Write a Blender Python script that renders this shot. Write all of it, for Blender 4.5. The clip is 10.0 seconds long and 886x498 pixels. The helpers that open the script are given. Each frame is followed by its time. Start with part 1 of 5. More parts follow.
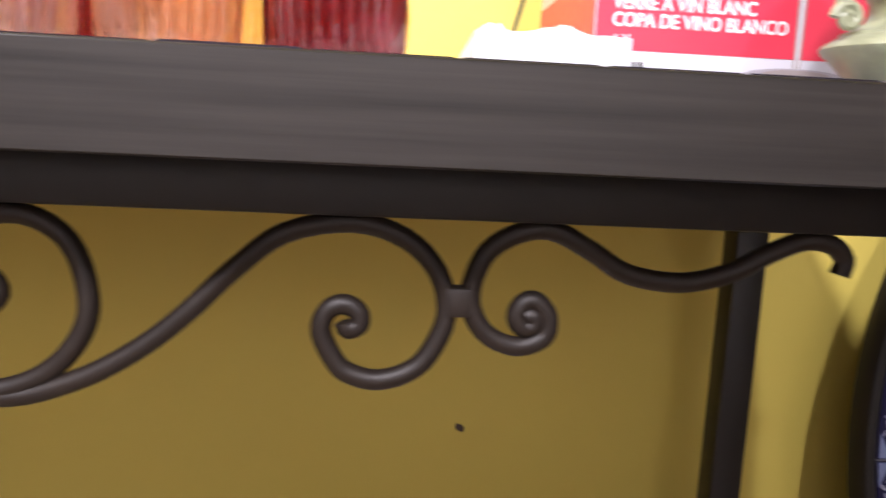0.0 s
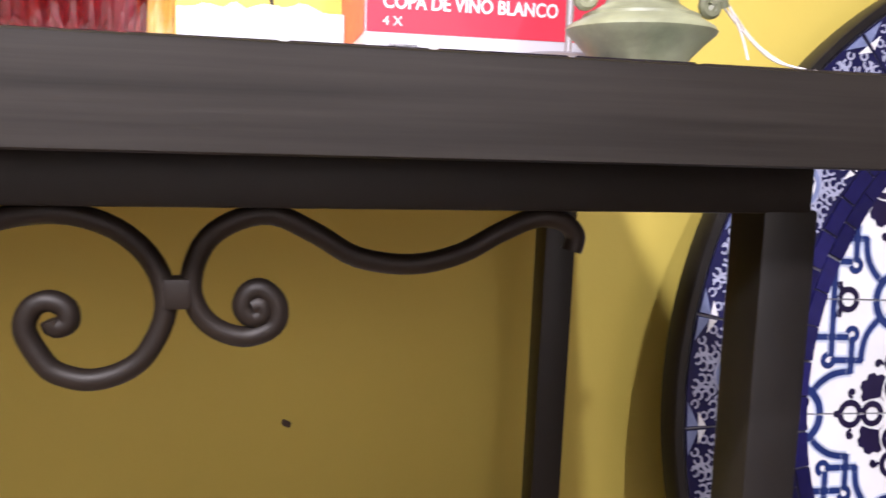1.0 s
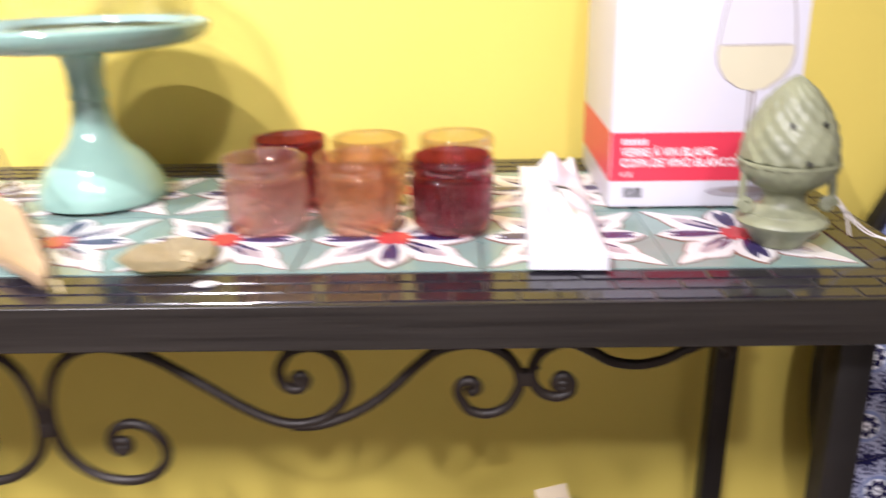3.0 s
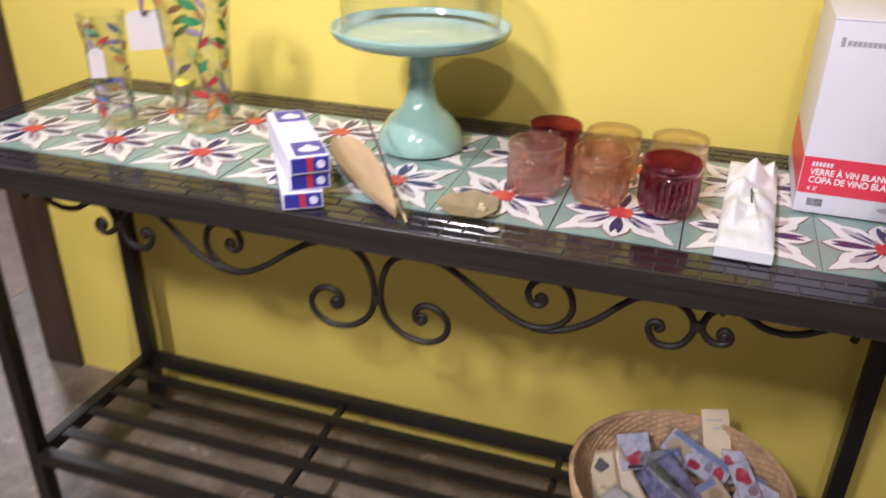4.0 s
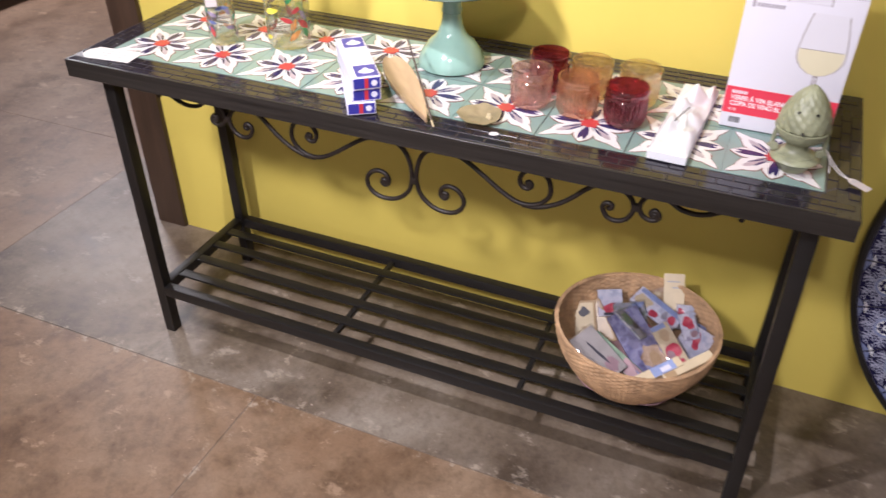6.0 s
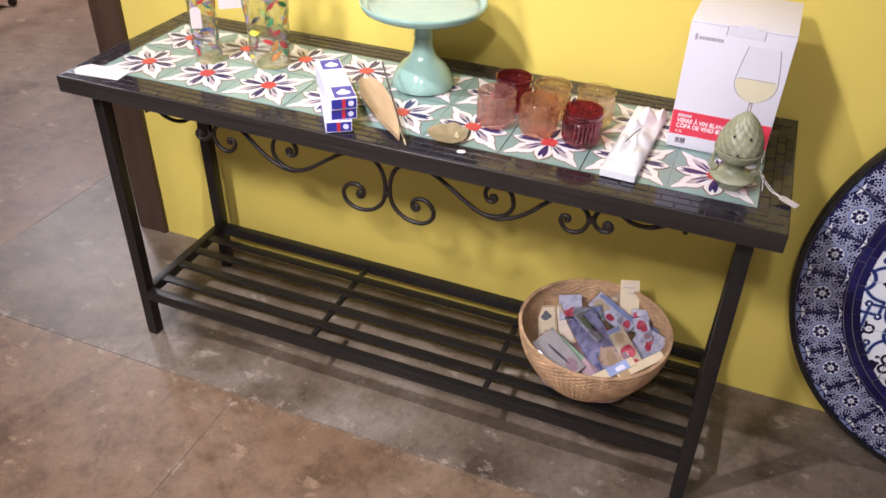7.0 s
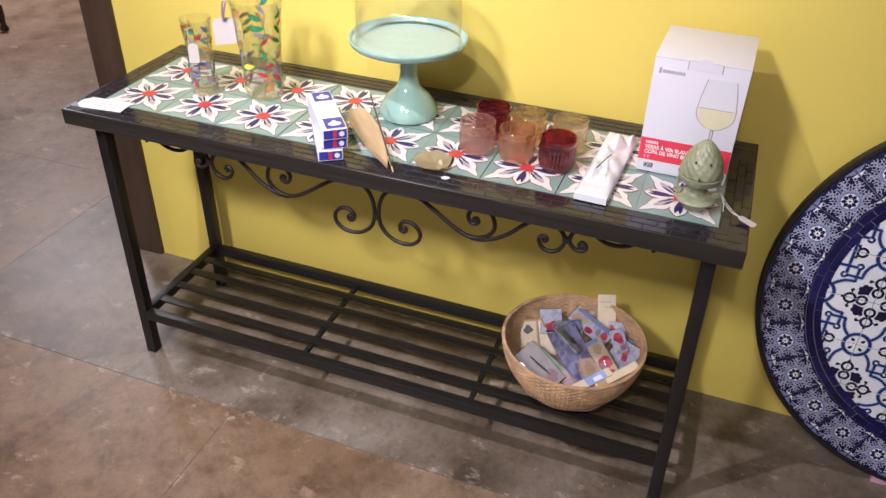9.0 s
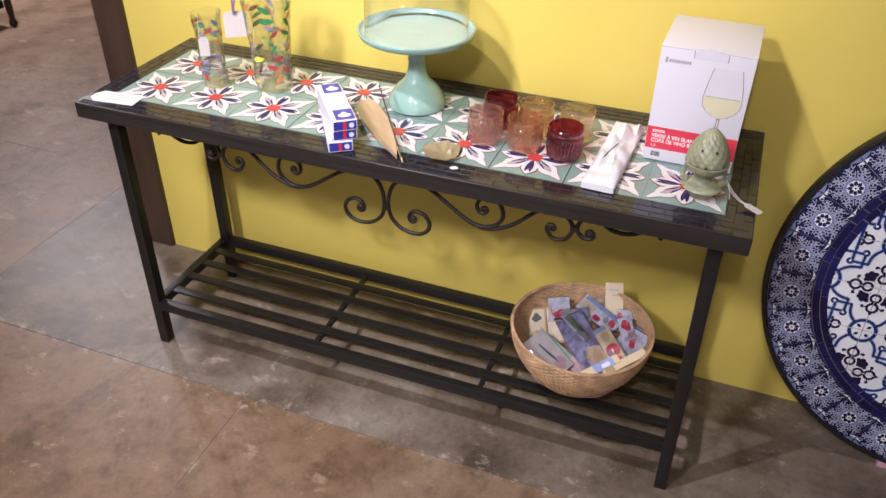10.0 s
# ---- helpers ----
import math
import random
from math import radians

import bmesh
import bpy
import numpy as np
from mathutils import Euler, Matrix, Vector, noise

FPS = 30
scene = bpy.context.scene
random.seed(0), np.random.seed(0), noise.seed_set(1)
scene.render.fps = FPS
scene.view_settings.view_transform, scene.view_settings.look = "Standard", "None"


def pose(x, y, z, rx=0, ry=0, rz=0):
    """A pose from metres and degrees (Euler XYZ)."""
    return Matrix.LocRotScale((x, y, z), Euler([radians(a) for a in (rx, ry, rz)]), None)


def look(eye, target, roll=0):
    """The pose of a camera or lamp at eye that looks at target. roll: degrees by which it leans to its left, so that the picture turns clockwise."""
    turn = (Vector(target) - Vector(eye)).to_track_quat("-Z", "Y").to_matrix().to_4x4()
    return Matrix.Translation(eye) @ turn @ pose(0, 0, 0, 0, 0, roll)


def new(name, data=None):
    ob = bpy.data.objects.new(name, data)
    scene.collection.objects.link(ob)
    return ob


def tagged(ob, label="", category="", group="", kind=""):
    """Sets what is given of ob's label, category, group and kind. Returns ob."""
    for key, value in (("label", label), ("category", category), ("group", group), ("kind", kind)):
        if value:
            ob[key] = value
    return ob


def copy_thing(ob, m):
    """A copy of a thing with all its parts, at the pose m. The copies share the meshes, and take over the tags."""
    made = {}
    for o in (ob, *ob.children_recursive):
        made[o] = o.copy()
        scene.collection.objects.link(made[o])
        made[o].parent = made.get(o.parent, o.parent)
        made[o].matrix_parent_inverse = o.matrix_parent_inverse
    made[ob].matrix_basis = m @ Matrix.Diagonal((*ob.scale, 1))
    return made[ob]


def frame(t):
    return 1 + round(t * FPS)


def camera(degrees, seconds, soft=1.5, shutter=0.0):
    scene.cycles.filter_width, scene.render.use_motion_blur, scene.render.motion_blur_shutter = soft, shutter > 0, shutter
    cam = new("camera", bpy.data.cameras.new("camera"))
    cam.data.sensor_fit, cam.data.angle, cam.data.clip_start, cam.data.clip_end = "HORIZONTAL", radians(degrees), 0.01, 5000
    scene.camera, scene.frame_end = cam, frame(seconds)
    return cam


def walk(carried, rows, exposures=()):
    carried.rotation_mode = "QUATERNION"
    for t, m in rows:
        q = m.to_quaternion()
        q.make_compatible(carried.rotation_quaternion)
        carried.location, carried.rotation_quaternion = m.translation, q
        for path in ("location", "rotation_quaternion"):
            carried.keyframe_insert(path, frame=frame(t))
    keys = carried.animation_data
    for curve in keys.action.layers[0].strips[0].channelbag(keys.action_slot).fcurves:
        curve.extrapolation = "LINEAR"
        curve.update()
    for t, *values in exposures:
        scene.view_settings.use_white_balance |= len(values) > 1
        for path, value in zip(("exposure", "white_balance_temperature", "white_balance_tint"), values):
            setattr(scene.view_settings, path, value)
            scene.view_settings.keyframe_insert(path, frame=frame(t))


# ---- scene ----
cam = camera(58.1, 10.0, soft=1.5, shutter=0.5)
PATH = [
    (0, (1.064, -0.327, 0.732), (1.237, 1.644, 0.441), 2.8),
    (0.5, (1.111, -0.329, 0.730), (1.436, 1.623, 0.438), 1.8),
    (1, (1.133, -0.328, 0.730), (1.570, 1.601, 0.432), 1.9),
    (1.5, (1.150, -0.326, 0.734), (1.694, 1.577, 0.446), 2.0),
    (2, (1.164, -0.340, 0.785), (1.717, 1.512, 0.271), 2.3),
    (2.5, (1.128, -0.428, 0.880), (1.487, 1.421, 0.206), 1.5),
    (3, (1.047, -0.592, 0.990), (1.003, 1.287, 0.309), -1.2),
    (3.2, (1.021, -0.658, 1.032), (0.855, 1.212, 0.343), -1.4),
    (4.3, (1.106, -0.914, 1.214), (0.475, 0.697, 0.21), 1.2),
    (4.5, (1.14, -0.953, 1.24), (0.49, 0.627, 0.2), 1.2),
    (5, (1.186, -1.04, 1.304), (0.52, 0.504, 0.221), 1.5),
    (5.5, (1.219, -1.108, 1.348), (0.53, 0.406, 0.238), 0.4),
    (6, (1.245, -1.16, 1.386), (0.605, 0.329, 0.214), 0.1),
    (6.2, (1.257, -1.177, 1.401), (0.681, 0.331, 0.22), 1.5),
    (7.3, (1.29, -1.254, 1.478), (0.701, 0.286, 0.346), 2.0),
    (7.5, (1.295, -1.26, 1.49), (0.684, 0.289, 0.383), 1.7),
    (8, (1.308, -1.272, 1.511), (0.683, 0.265, 0.395), 0.7),
    (8.5, (1.315, -1.294, 1.52), (0.72, 0.25, 0.396), 1.0),
    (9, (1.312, -1.311, 1.528), (0.754, 0.24, 0.395), 1.6),
    (9.5, (1.314, -1.317, 1.531), (0.754, 0.227, 0.391), 1.3),
    (10, (1.314, -1.331, 1.537), (0.745, 0.202, 0.385), 0.9),
]
walk(cam, [(t, look(eye, target, roll)) for t, eye, target, roll in PATH],
     exposures=[(0.0, 1.0), (1.7, 0.97), (2.2, 1.0), (2.5, 0.93), (3.0, 0.5), (3.3, 0.25), (4.5, -0.22), (5.3, 0.15), (6.0, 0.22), (7.5, 0.1), (10.0, 0.05)])

# ---- light ----
world = bpy.data.worlds.new("world")
scene.world = world
world.use_nodes = True
world.node_tree.nodes["Background"].inputs[0].default_value = (1.0, 0.96, 0.9, 1)
world.node_tree.nodes["Background"].inputs[1].default_value = 0.15


def lamp(name, eye, target, watts, size, colour=(1.0, 0.955, 1.06), spread=150):
    data = bpy.data.lights.new(name, "AREA")
    data.shape, data.size, data.energy, data.color = "DISK", size, watts, colour
    data.spread = radians(spread)
    ob = new(name, data)
    ob.matrix_world = look(eye, target)
    return ob


# three shop spotlights under the ceiling
lamp("spot_lamp", (1.25, -2.07, 2.42), (0.92, 0.3, 0.62), 3.6, 0.09, spread=80)
lamp("spot_lamp", (0.25, -2.05, 2.62), (0.45, 0.35, 0.98), 12, 0.30, spread=66)
lamp("spot_lamp", (0.20, -0.98, 2.80), (0.45, -0.3, 0.0), 17, 0.05, spread=110)
# unseen fill, added to brighten the floor at the far left
lamp("left_floor_fill", (-3.1, 2.5, 2.85), (-2.6, 1.8, 0), 50, 0.6, spread=110)
# unseen fill, added: two lamps bounce soft light off the shop's far wall
lamp("bounce_fill", (-0.6, -3.6, 2.7), (-0.6, -4.5, 1.2), 42, 0.4, spread=130)
lamp("bounce_fill", (2.2, -3.6, 2.7), (2.2, -4.5, 1.2), 42, 0.4, spread=130)


# ---- materials ----
def nodes_of(name):
    m = bpy.data.materials.new(name)
    m.use_nodes = True
    nt = m.node_tree
    return m, nt, nt.nodes["Principled BSDF"]


def add(nt, kind, **inputs):
    n = nt.nodes.new(kind)
    for k, v in inputs.items():
        n.inputs[k.replace("_", " ")].default_value = v
    return n


def noise_of(nt, scale, detail=4.0, rough=0.55, stretch=(1, 1, 1), coord="Object"):
    tc = nt.nodes.new("ShaderNodeTexCoord")
    mp = nt.nodes.new("ShaderNodeMapping")
    mp.inputs["Scale"].default_value = stretch
    nt.links.new(tc.outputs[coord], mp.inputs["Vector"])
    n = add(nt, "ShaderNodeTexNoise", Scale=scale, Detail=detail, Roughness=rough)
    nt.links.new(mp.outputs["Vector"], n.inputs["Vector"])
    return n


def ramp_of(nt, source, stops):
    r = nt.nodes.new("ShaderNodeValToRGB")
    e = r.color_ramp.elements
    while len(e) < len(stops):
        e.new(0.5)
    for el, (p, c) in zip(e, stops):
        el.position = p
        el.color = (*c, 1)
    nt.links.new(source, r.inputs["Fac"])
    return r


def shade(c, k):
    return tuple(min(1.0, max(0.0, a * k)) for a in c)


def paint(name, colour, rough=0.5, metal=0.0, var=0.18, scale=9.0, fine=120.0, bump=0.15, depth=0.0006,
          stretch=(1, 1, 1), coat=0.0, piece=0.0, spec=0.5):
    """A surface with cloudy colour variation, fine grain and relief."""
    m, nt, p = nodes_of(name)
    big = noise_of(nt, scale, 5.0, 0.6, stretch)
    r = ramp_of(nt, big.outputs["Fac"], [(0.25, shade(colour, 1 - var)), (0.75, shade(colour, 1 + var * 0.7))])
    out = r.outputs["Color"]
    if piece:
        info = nt.nodes.new("ShaderNodeObjectInfo")
        mr = add(nt, "ShaderNodeMapRange", To_Min=1 - piece, To_Max=1 + piece)
        nt.links.new(info.outputs["Random"], mr.inputs["Value"])
        hs = nt.nodes.new("ShaderNodeHueSaturation")
        nt.links.new(mr.outputs["Result"], hs.inputs["Value"])
        nt.links.new(out, hs.inputs["Color"])
        out = hs.outputs["Color"]
    nt.links.new(out, p.inputs["Base Color"])
    grain = noise_of(nt, fine, 3.0, 0.6, stretch)
    rr = add(nt, "ShaderNodeMapRange", To_Min=max(0.02, rough - 0.09), To_Max=min(1, rough + 0.09))
    nt.links.new(grain.outputs["Fac"], rr.inputs["Value"])
    nt.links.new(rr.outputs["Result"], p.inputs["Roughness"])
    p.inputs["Metallic"].default_value = metal
    p.inputs["Coat Weight"].default_value = coat
    p.inputs["Coat Roughness"].default_value = 0.08
    p.inputs["Specular IOR Level"].default_value = spec
    if bump:
        b = add(nt, "ShaderNodeBump", Strength=bump, Distance=depth)
        nt.links.new(grain.outputs["Fac"], b.inputs["Height"])
        nt.links.new(b.outputs["Normal"], p.inputs["Normal"])
    return m


def clear(name, colour, gloss=0.035, body=0.0, rough=0.03, edge=0.55, milk=0.0):
    """Thin glass: a tinted clear body with a mirror-like skin."""
    m, nt, p = nodes_of(name)
    nt.nodes.remove(p)
    tr = nt.nodes.new("ShaderNodeBsdfTransparent")
    tr.inputs["Color"].default_value = (*colour, 1)
    gl = nt.nodes.new("ShaderNodeBsdfGlossy")
    gl.inputs["Roughness"].default_value = rough
    lw = add(nt, "ShaderNodeLayerWeight", Blend=0.5)
    pw = nt.nodes.new("ShaderNodeMath")
    pw.operation = "POWER"
    pw.inputs[1].default_value = 4.0
    nt.links.new(lw.outputs["Facing"], pw.inputs[0])
    fr = nt.nodes.new("ShaderNodeMath")
    fr.operation = "MULTIPLY_ADD"
    fr.inputs[1].default_value, fr.inputs[2].default_value = edge, gloss
    nt.links.new(pw.outputs[0], fr.inputs[0])
    mix = nt.nodes.new("ShaderNodeMixShader")
    nt.links.new(fr.outputs[0], mix.inputs["Fac"])
    last = tr
    if body:
        ref = nt.nodes.new("ShaderNodeBsdfGlass")
        ref.inputs["Color"].default_value = (*colour, 1)
        ref.inputs["Roughness"].default_value = 0.02
        ref.inputs["IOR"].default_value = 1.42
        mb = nt.nodes.new("ShaderNodeMixShader")
        mb.inputs["Fac"].default_value = body
        nt.links.new(tr.outputs[0], mb.inputs[1])
        nt.links.new(ref.outputs[0], mb.inputs[2])
        last = mb
    if milk:
        df = nt.nodes.new("ShaderNodeBsdfTranslucent")
        df.inputs["Color"].default_value = (*[c ** 4 for c in colour], 1)
        ml = nt.nodes.new("ShaderNodeMixShader")
        ml.inputs["Fac"].default_value = milk
        nt.links.new(last.outputs[0], ml.inputs[1])
        nt.links.new(df.outputs[0], ml.inputs[2])
        last = ml
    nt.links.new(last.outputs[0], mix.inputs[1])
    nt.links.new(gl.outputs[0], mix.inputs[2])
    out = [n for n in nt.nodes if n.type == "OUTPUT_MATERIAL"][0]
    nt.links.new(mix.outputs[0], out.inputs["Surface"])
    return m


def concrete(name, tones, low=1.3, specks=0.6):
    """Stained and sealed concrete: large clouds, dark grime, small blotches, pale scuffs and grit."""
    m, nt, p = nodes_of(name)
    big = noise_of(nt, low, 7.0, 0.68)
    a = ramp_of(nt, big.outputs["Fac"], [(0.34, tones[0]), (0.5, tones[1]), (0.66, tones[2])])
    out = a.outputs["Color"]

    def layer(kind, scale, detail, stops, amount, colour=None, stretch=(1, 1, 1)):
        n = noise_of(nt, scale, detail, 0.72, stretch)
        r = ramp_of(nt, n.outputs["Fac"], stops)
        mx = nt.nodes.new("ShaderNodeMix")
        mx.data_type, mx.blend_type = "RGBA", kind
        nt.links.new(out, mx.inputs["A"])
        if colour:
            f = nt.nodes.new("ShaderNodeMath")
            f.operation = "MULTIPLY"
            f.inputs[1].default_value = amount
            nt.links.new(r.outputs["Color"], f.inputs[0])
            nt.links.new(f.outputs[0], mx.inputs["Factor"])
            mx.inputs["B"].default_value = (*colour, 1)
        else:
            mx.inputs["Factor"].default_value = amount
            nt.links.new(r.outputs["Color"], mx.inputs["B"])
        return mx.outputs["Result"], n

    one = (1, 1, 1)
    out, mid = layer("MULTIPLY", 5.0, 9.0, [(0.36, (0.44, 0.39, 0.34)), (0.47, (0.80, 0.77, 0.74)), (0.56, one)], 0.8)
    out, _ = layer("MULTIPLY", 17.0, 8.0, [(0.36, (0.42, 0.38, 0.35)), (0.5, one), (0.75, (1.0, 1.0, 1.0))], 0.42)
    out, _ = layer("MULTIPLY", 70.0, 6.0, [(0.38, (0.62, 0.60, 0.58)), (0.52, one)], 0.35)
    out, _ = layer("MIX", 9.0, 10.0, [(0.585, (0, 0, 0)), (0.64, one)], specks, shade(tones[2], 1.5), (1, 1.5, 1))
    out, _ = layer("MIX", 48.0, 5.0, [(0.665, (0, 0, 0)), (0.70, one)], specks * 1.2, shade(tones[2], 2.2))
    out, _ = layer("MIX", 4.0, 9.0, [(0.58, (0, 0, 0)), (0.72, one)], 0.6, shade(tones[0], 0.75))
    # pale wear along the two joints
    co = nt.nodes.new("ShaderNodeTexCoord")
    xyz = nt.nodes.new("ShaderNodeSeparateXYZ")
    nt.links.new(co.outputs["Object"], xyz.inputs[0])
    flakes = noise_of(nt, 26.0, 9.0, 0.75)
    for axis, at, reach in (("Y", -0.115, 0.075), ("X", 0.318, 0.06)):
        d = nt.nodes.new("ShaderNodeMath")
        d.operation = "SUBTRACT"
        d.inputs[1].default_value = at
        nt.links.new(xyz.outputs[axis], d.inputs[0])
        ab = nt.nodes.new("ShaderNodeMath")
        ab.operation = "ABSOLUTE"
        nt.links.new(d.outputs[0], ab.inputs[0])
        mr = add(nt, "ShaderNodeMapRange", From_Min=0.0, From_Max=reach, To_Min=0.13, To_Max=-0.10)
        nt.links.new(ab.outputs[0], mr.inputs["Value"])
        sm = nt.nodes.new("ShaderNodeMath")
        nt.links.new(mr.outputs["Result"], sm.inputs[0])
        nt.links.new(flakes.outputs["Fac"], sm.inputs[1])
        r = ramp_of(nt, sm.outputs[0], [(0.64, (0, 0, 0)), (0.74, (0.75, 0.75, 0.75))])
        mx = nt.nodes.new("ShaderNodeMix")
        mx.data_type = "RGBA"
        nt.links.new(r.outputs["Color"], mx.inputs["Factor"])
        nt.links.new(out, mx.inputs["A"])
        mx.inputs["B"].default_value = (0.46, 0.38, 0.29, 1)
        out = mx.outputs["Result"]
    nt.links.new(out, p.inputs["Base Color"])
    grit = noise_of(nt, 60.0, 6.0, 0.75)
    rr = add(nt, "ShaderNodeMapRange", To_Min=0.25, To_Max=0.6)
    nt.links.new(mid.outputs["Fac"], rr.inputs["Value"])
    nt.links.new(rr.outputs["Result"], p.inputs["Roughness"])
    bp = add(nt, "ShaderNodeBump", Strength=0.3, Distance=0.002)
    nt.links.new(grit.outputs["Fac"], bp.inputs["Height"])
    nt.links.new(bp.outputs["Normal"], p.inputs["Normal"])
    return m


M_WALL = paint("yellow_wall_paint", (0.70, 0.555, 0.115), 0.6, var=0.05, scale=2.2, fine=90, bump=0.25, depth=0.0008)
M_PLAIN = paint("plain_room_paint", (0.55, 0.53, 0.51), 0.8, var=0.06)
M_CEIL = paint("ceiling_paint", (0.4, 0.39, 0.37), 0.9, var=0.05)
M_GREY = concrete("grey_concrete", [(0.115, 0.086, 0.064), (0.205, 0.160, 0.120), (0.285, 0.240, 0.192)], 2.4, 0.6)
M_BROWN = concrete("brown_stained_concrete", [(0.20, 0.116, 0.066), (0.255, 0.160, 0.096), (0.30, 0.207, 0.135)], 1.6, 0.6)
M_JOINT = paint("joint_dirt", (0.20, 0.155, 0.12), 0.9, var=0.4, scale=30)
M_POST = paint("dark_brown_post_paint", (0.06, 0.034, 0.021), 0.5, var=0.35, scale=6, fine=60, stretch=(6, 6, 0.6), bump=0.3)
M_IRON = paint("black_iron", (0.013, 0.0115, 0.011), 0.42, 0.1, var=0.25, scale=12, fine=180, bump=0.2, depth=0.0004)
M_EDGE = paint("brushed_dark_iron", (0.028, 0.024, 0.021), 0.36, 0.2, var=0.55, scale=9, fine=40, stretch=(0.5, 20, 20), bump=0.12, depth=0.0002)
M_SCROLL = paint("bronzed_iron", (0.020, 0.0135, 0.010), 0.52, 0.2, var=0.3, scale=20, fine=200, bump=0.3, depth=0.0004)
M_GROUT = paint("dark_grout", (0.030, 0.027, 0.030), 0.3, var=0.2)
M_BRICK = paint("black_glazed_mosaic", (0.018, 0.015, 0.022), 0.10, var=0.3, scale=30, bump=0.03, piece=0.3)
M_TEAL = paint("sage_teal_glaze", (0.22, 0.32, 0.29), 0.16, var=0.14, scale=14, fine=60, bump=0.12, depth=0.0006, piece=0.1)
M_BROWNLINE = paint("brown_glaze_line", (0.2, 0.1, 0.075), 0.25)
M_WGLAZE = paint("white_glaze", (0.68, 0.66, 0.65), 0.15, var=0.06, scale=30, bump=0.08)
M_MAUVE = paint("mauve_glaze", (0.42, 0.36, 0.38), 0.18, var=0.2, scale=40)
M_NAVY = paint("navy_glaze", (0.035, 0.025, 0.10), 0.15, var=0.3, scale=30)
M_RED = paint("red_glaze", (0.48, 0.05, 0.055), 0.18, var=0.15, scale=40)
M_WHITEPAPER = paint("white_paper", (0.66, 0.63, 0.62), 0.7, var=0.04, bump=0.1)
M_CARTON = paint("white_carton", (0.66, 0.64, 0.69), 0.4, var=0.03, scale=4, bump=0.03)
M_CRED = paint("carton_red_print", (0.66, 0.04, 0.075), 0.4, var=0.04, bump=0.03)
M_CGREY = paint("carton_grey_print", (0.36, 0.33, 0.36), 0.45, var=0.05, bump=0)
M_CLINE = paint("carton_glass_line", (0.30, 0.25, 0.24), 0.45, bump=0)
M_CBOWL = paint("carton_pale_print", (0.66, 0.64, 0.68), 0.4, var=0.03, bump=0)
M_CWINE = paint("carton_wine_print", (0.66, 0.60, 0.42), 0.4, var=0.06, bump=0)
M_CWHITE = paint("carton_white_print", (0.85, 0.83, 0.84), 0.4, bump=0)
M_BLACK = paint("black_stick", (0.02, 0.018, 0.016), 0.6)
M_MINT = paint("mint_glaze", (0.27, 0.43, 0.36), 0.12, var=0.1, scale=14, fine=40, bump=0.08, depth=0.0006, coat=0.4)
M_CERAMIC = paint("white_porcelain", (0.70, 0.70, 0.72), 0.35, var=0.04, bump=0.05)
M_URN = paint("sage_green_stoneware", (0.27, 0.28, 0.175), 0.42, var=0.42, scale=34, fine=140, bump=0.35, depth=0.0012)
M_WICKER = paint("straw_wicker", (0.55, 0.345, 0.19), 0.75, var=0.45, scale=32, fine=150, bump=0.3)
M_WOOD = paint("light_wood", (0.46, 0.32, 0.19), 0.5, var=0.16, scale=14, fine=90, stretch=(1, 7, 1), bump=0.15)
M_BRASS = paint("aged_brass", (0.60, 0.50, 0.31), 0.45, 0.15, var=0.25, scale=30, bump=0.2)
M_STICK = paint("dark_incense", (0.075, 0.05, 0.04), 0.8)
M_BLUE = paint("blue_print", (0.04, 0.04, 0.30), 0.35, var=0.12, bump=0.02)
M_LILAC = paint("lilac_white_print", (0.74, 0.72, 0.84), 0.35, var=0.05, bump=0.02)
M_PRED = paint("red_print", (0.55, 0.04, 0.06), 0.35, bump=0.02)
M_TAGPAPER = paint("tag_paper", (0.50, 0.45, 0.43), 0.75, var=0.06, bump=0.1)
# the mint glaze again, paled to stand for bright reflections on the plate
M_MINT_SHEEN = paint("mint_glaze_with_sheen", (0.46, 0.64, 0.64), 0.09, var=0.1, scale=14, fine=30, bump=0.1, depth=0.0008, coat=0.5)
M_STRING = paint("white_string", (0.75, 0.7, 0.68), 0.8)
M_RIBBON = paint("purple_ribbon", (0.22, 0.13, 0.22), 0.5, var=0.2)
M_INK = paint("faint_ink", (0.42, 0.40, 0.42), 0.7, bump=0)
G_CLEAR = clear("clear_glass", (0.985, 0.99, 0.98), gloss=0.05, edge=0.9, body=0.12)
G_DOME = clear("dome_glass", (0.98, 0.99, 0.985), gloss=0.05, edge=0.7, rough=0.02)
G_RED = clear("red_glass", (0.71, 0.31, 0.40), gloss=0.09, body=0.22, edge=1.0, milk=0.035)
G_PINK = clear("pink_glass", (0.987, 0.865, 0.845), gloss=0.12, body=0.22, edge=1.0, milk=0.08)
G_PEACH = clear("peach_glass", (0.988, 0.855, 0.785), gloss=0.12, body=0.22, edge=1.0, milk=0.08)
G_AMBER = clear("amber_glass", (0.988, 0.905, 0.79), gloss=0.09, body=0.25, edge=1.0, milk=0.06)
G_PALE = clear("pale_yellow_glass", (0.990, 0.930, 0.83), gloss=0.09, body=0.25, edge=1.0, milk=0.05)
G_FILM = clear("plastic_film", (0.95, 0.95, 0.98), gloss=0.16, rough=0.07, edge=0.8)
B_NAVY = paint("disc_navy_glaze", (0.014, 0.014, 0.060), 0.14, var=0.35, scale=30, piece=0.15)
B_BRICK = paint("disc_blue_brick_glaze", (0.012, 0.011, 0.075), 0.14, var=0.3, scale=25, piece=0.35)
B_PALE = paint("disc_pale_blue_glaze", (0.38, 0.40, 0.54), 0.16, var=0.25, scale=60)
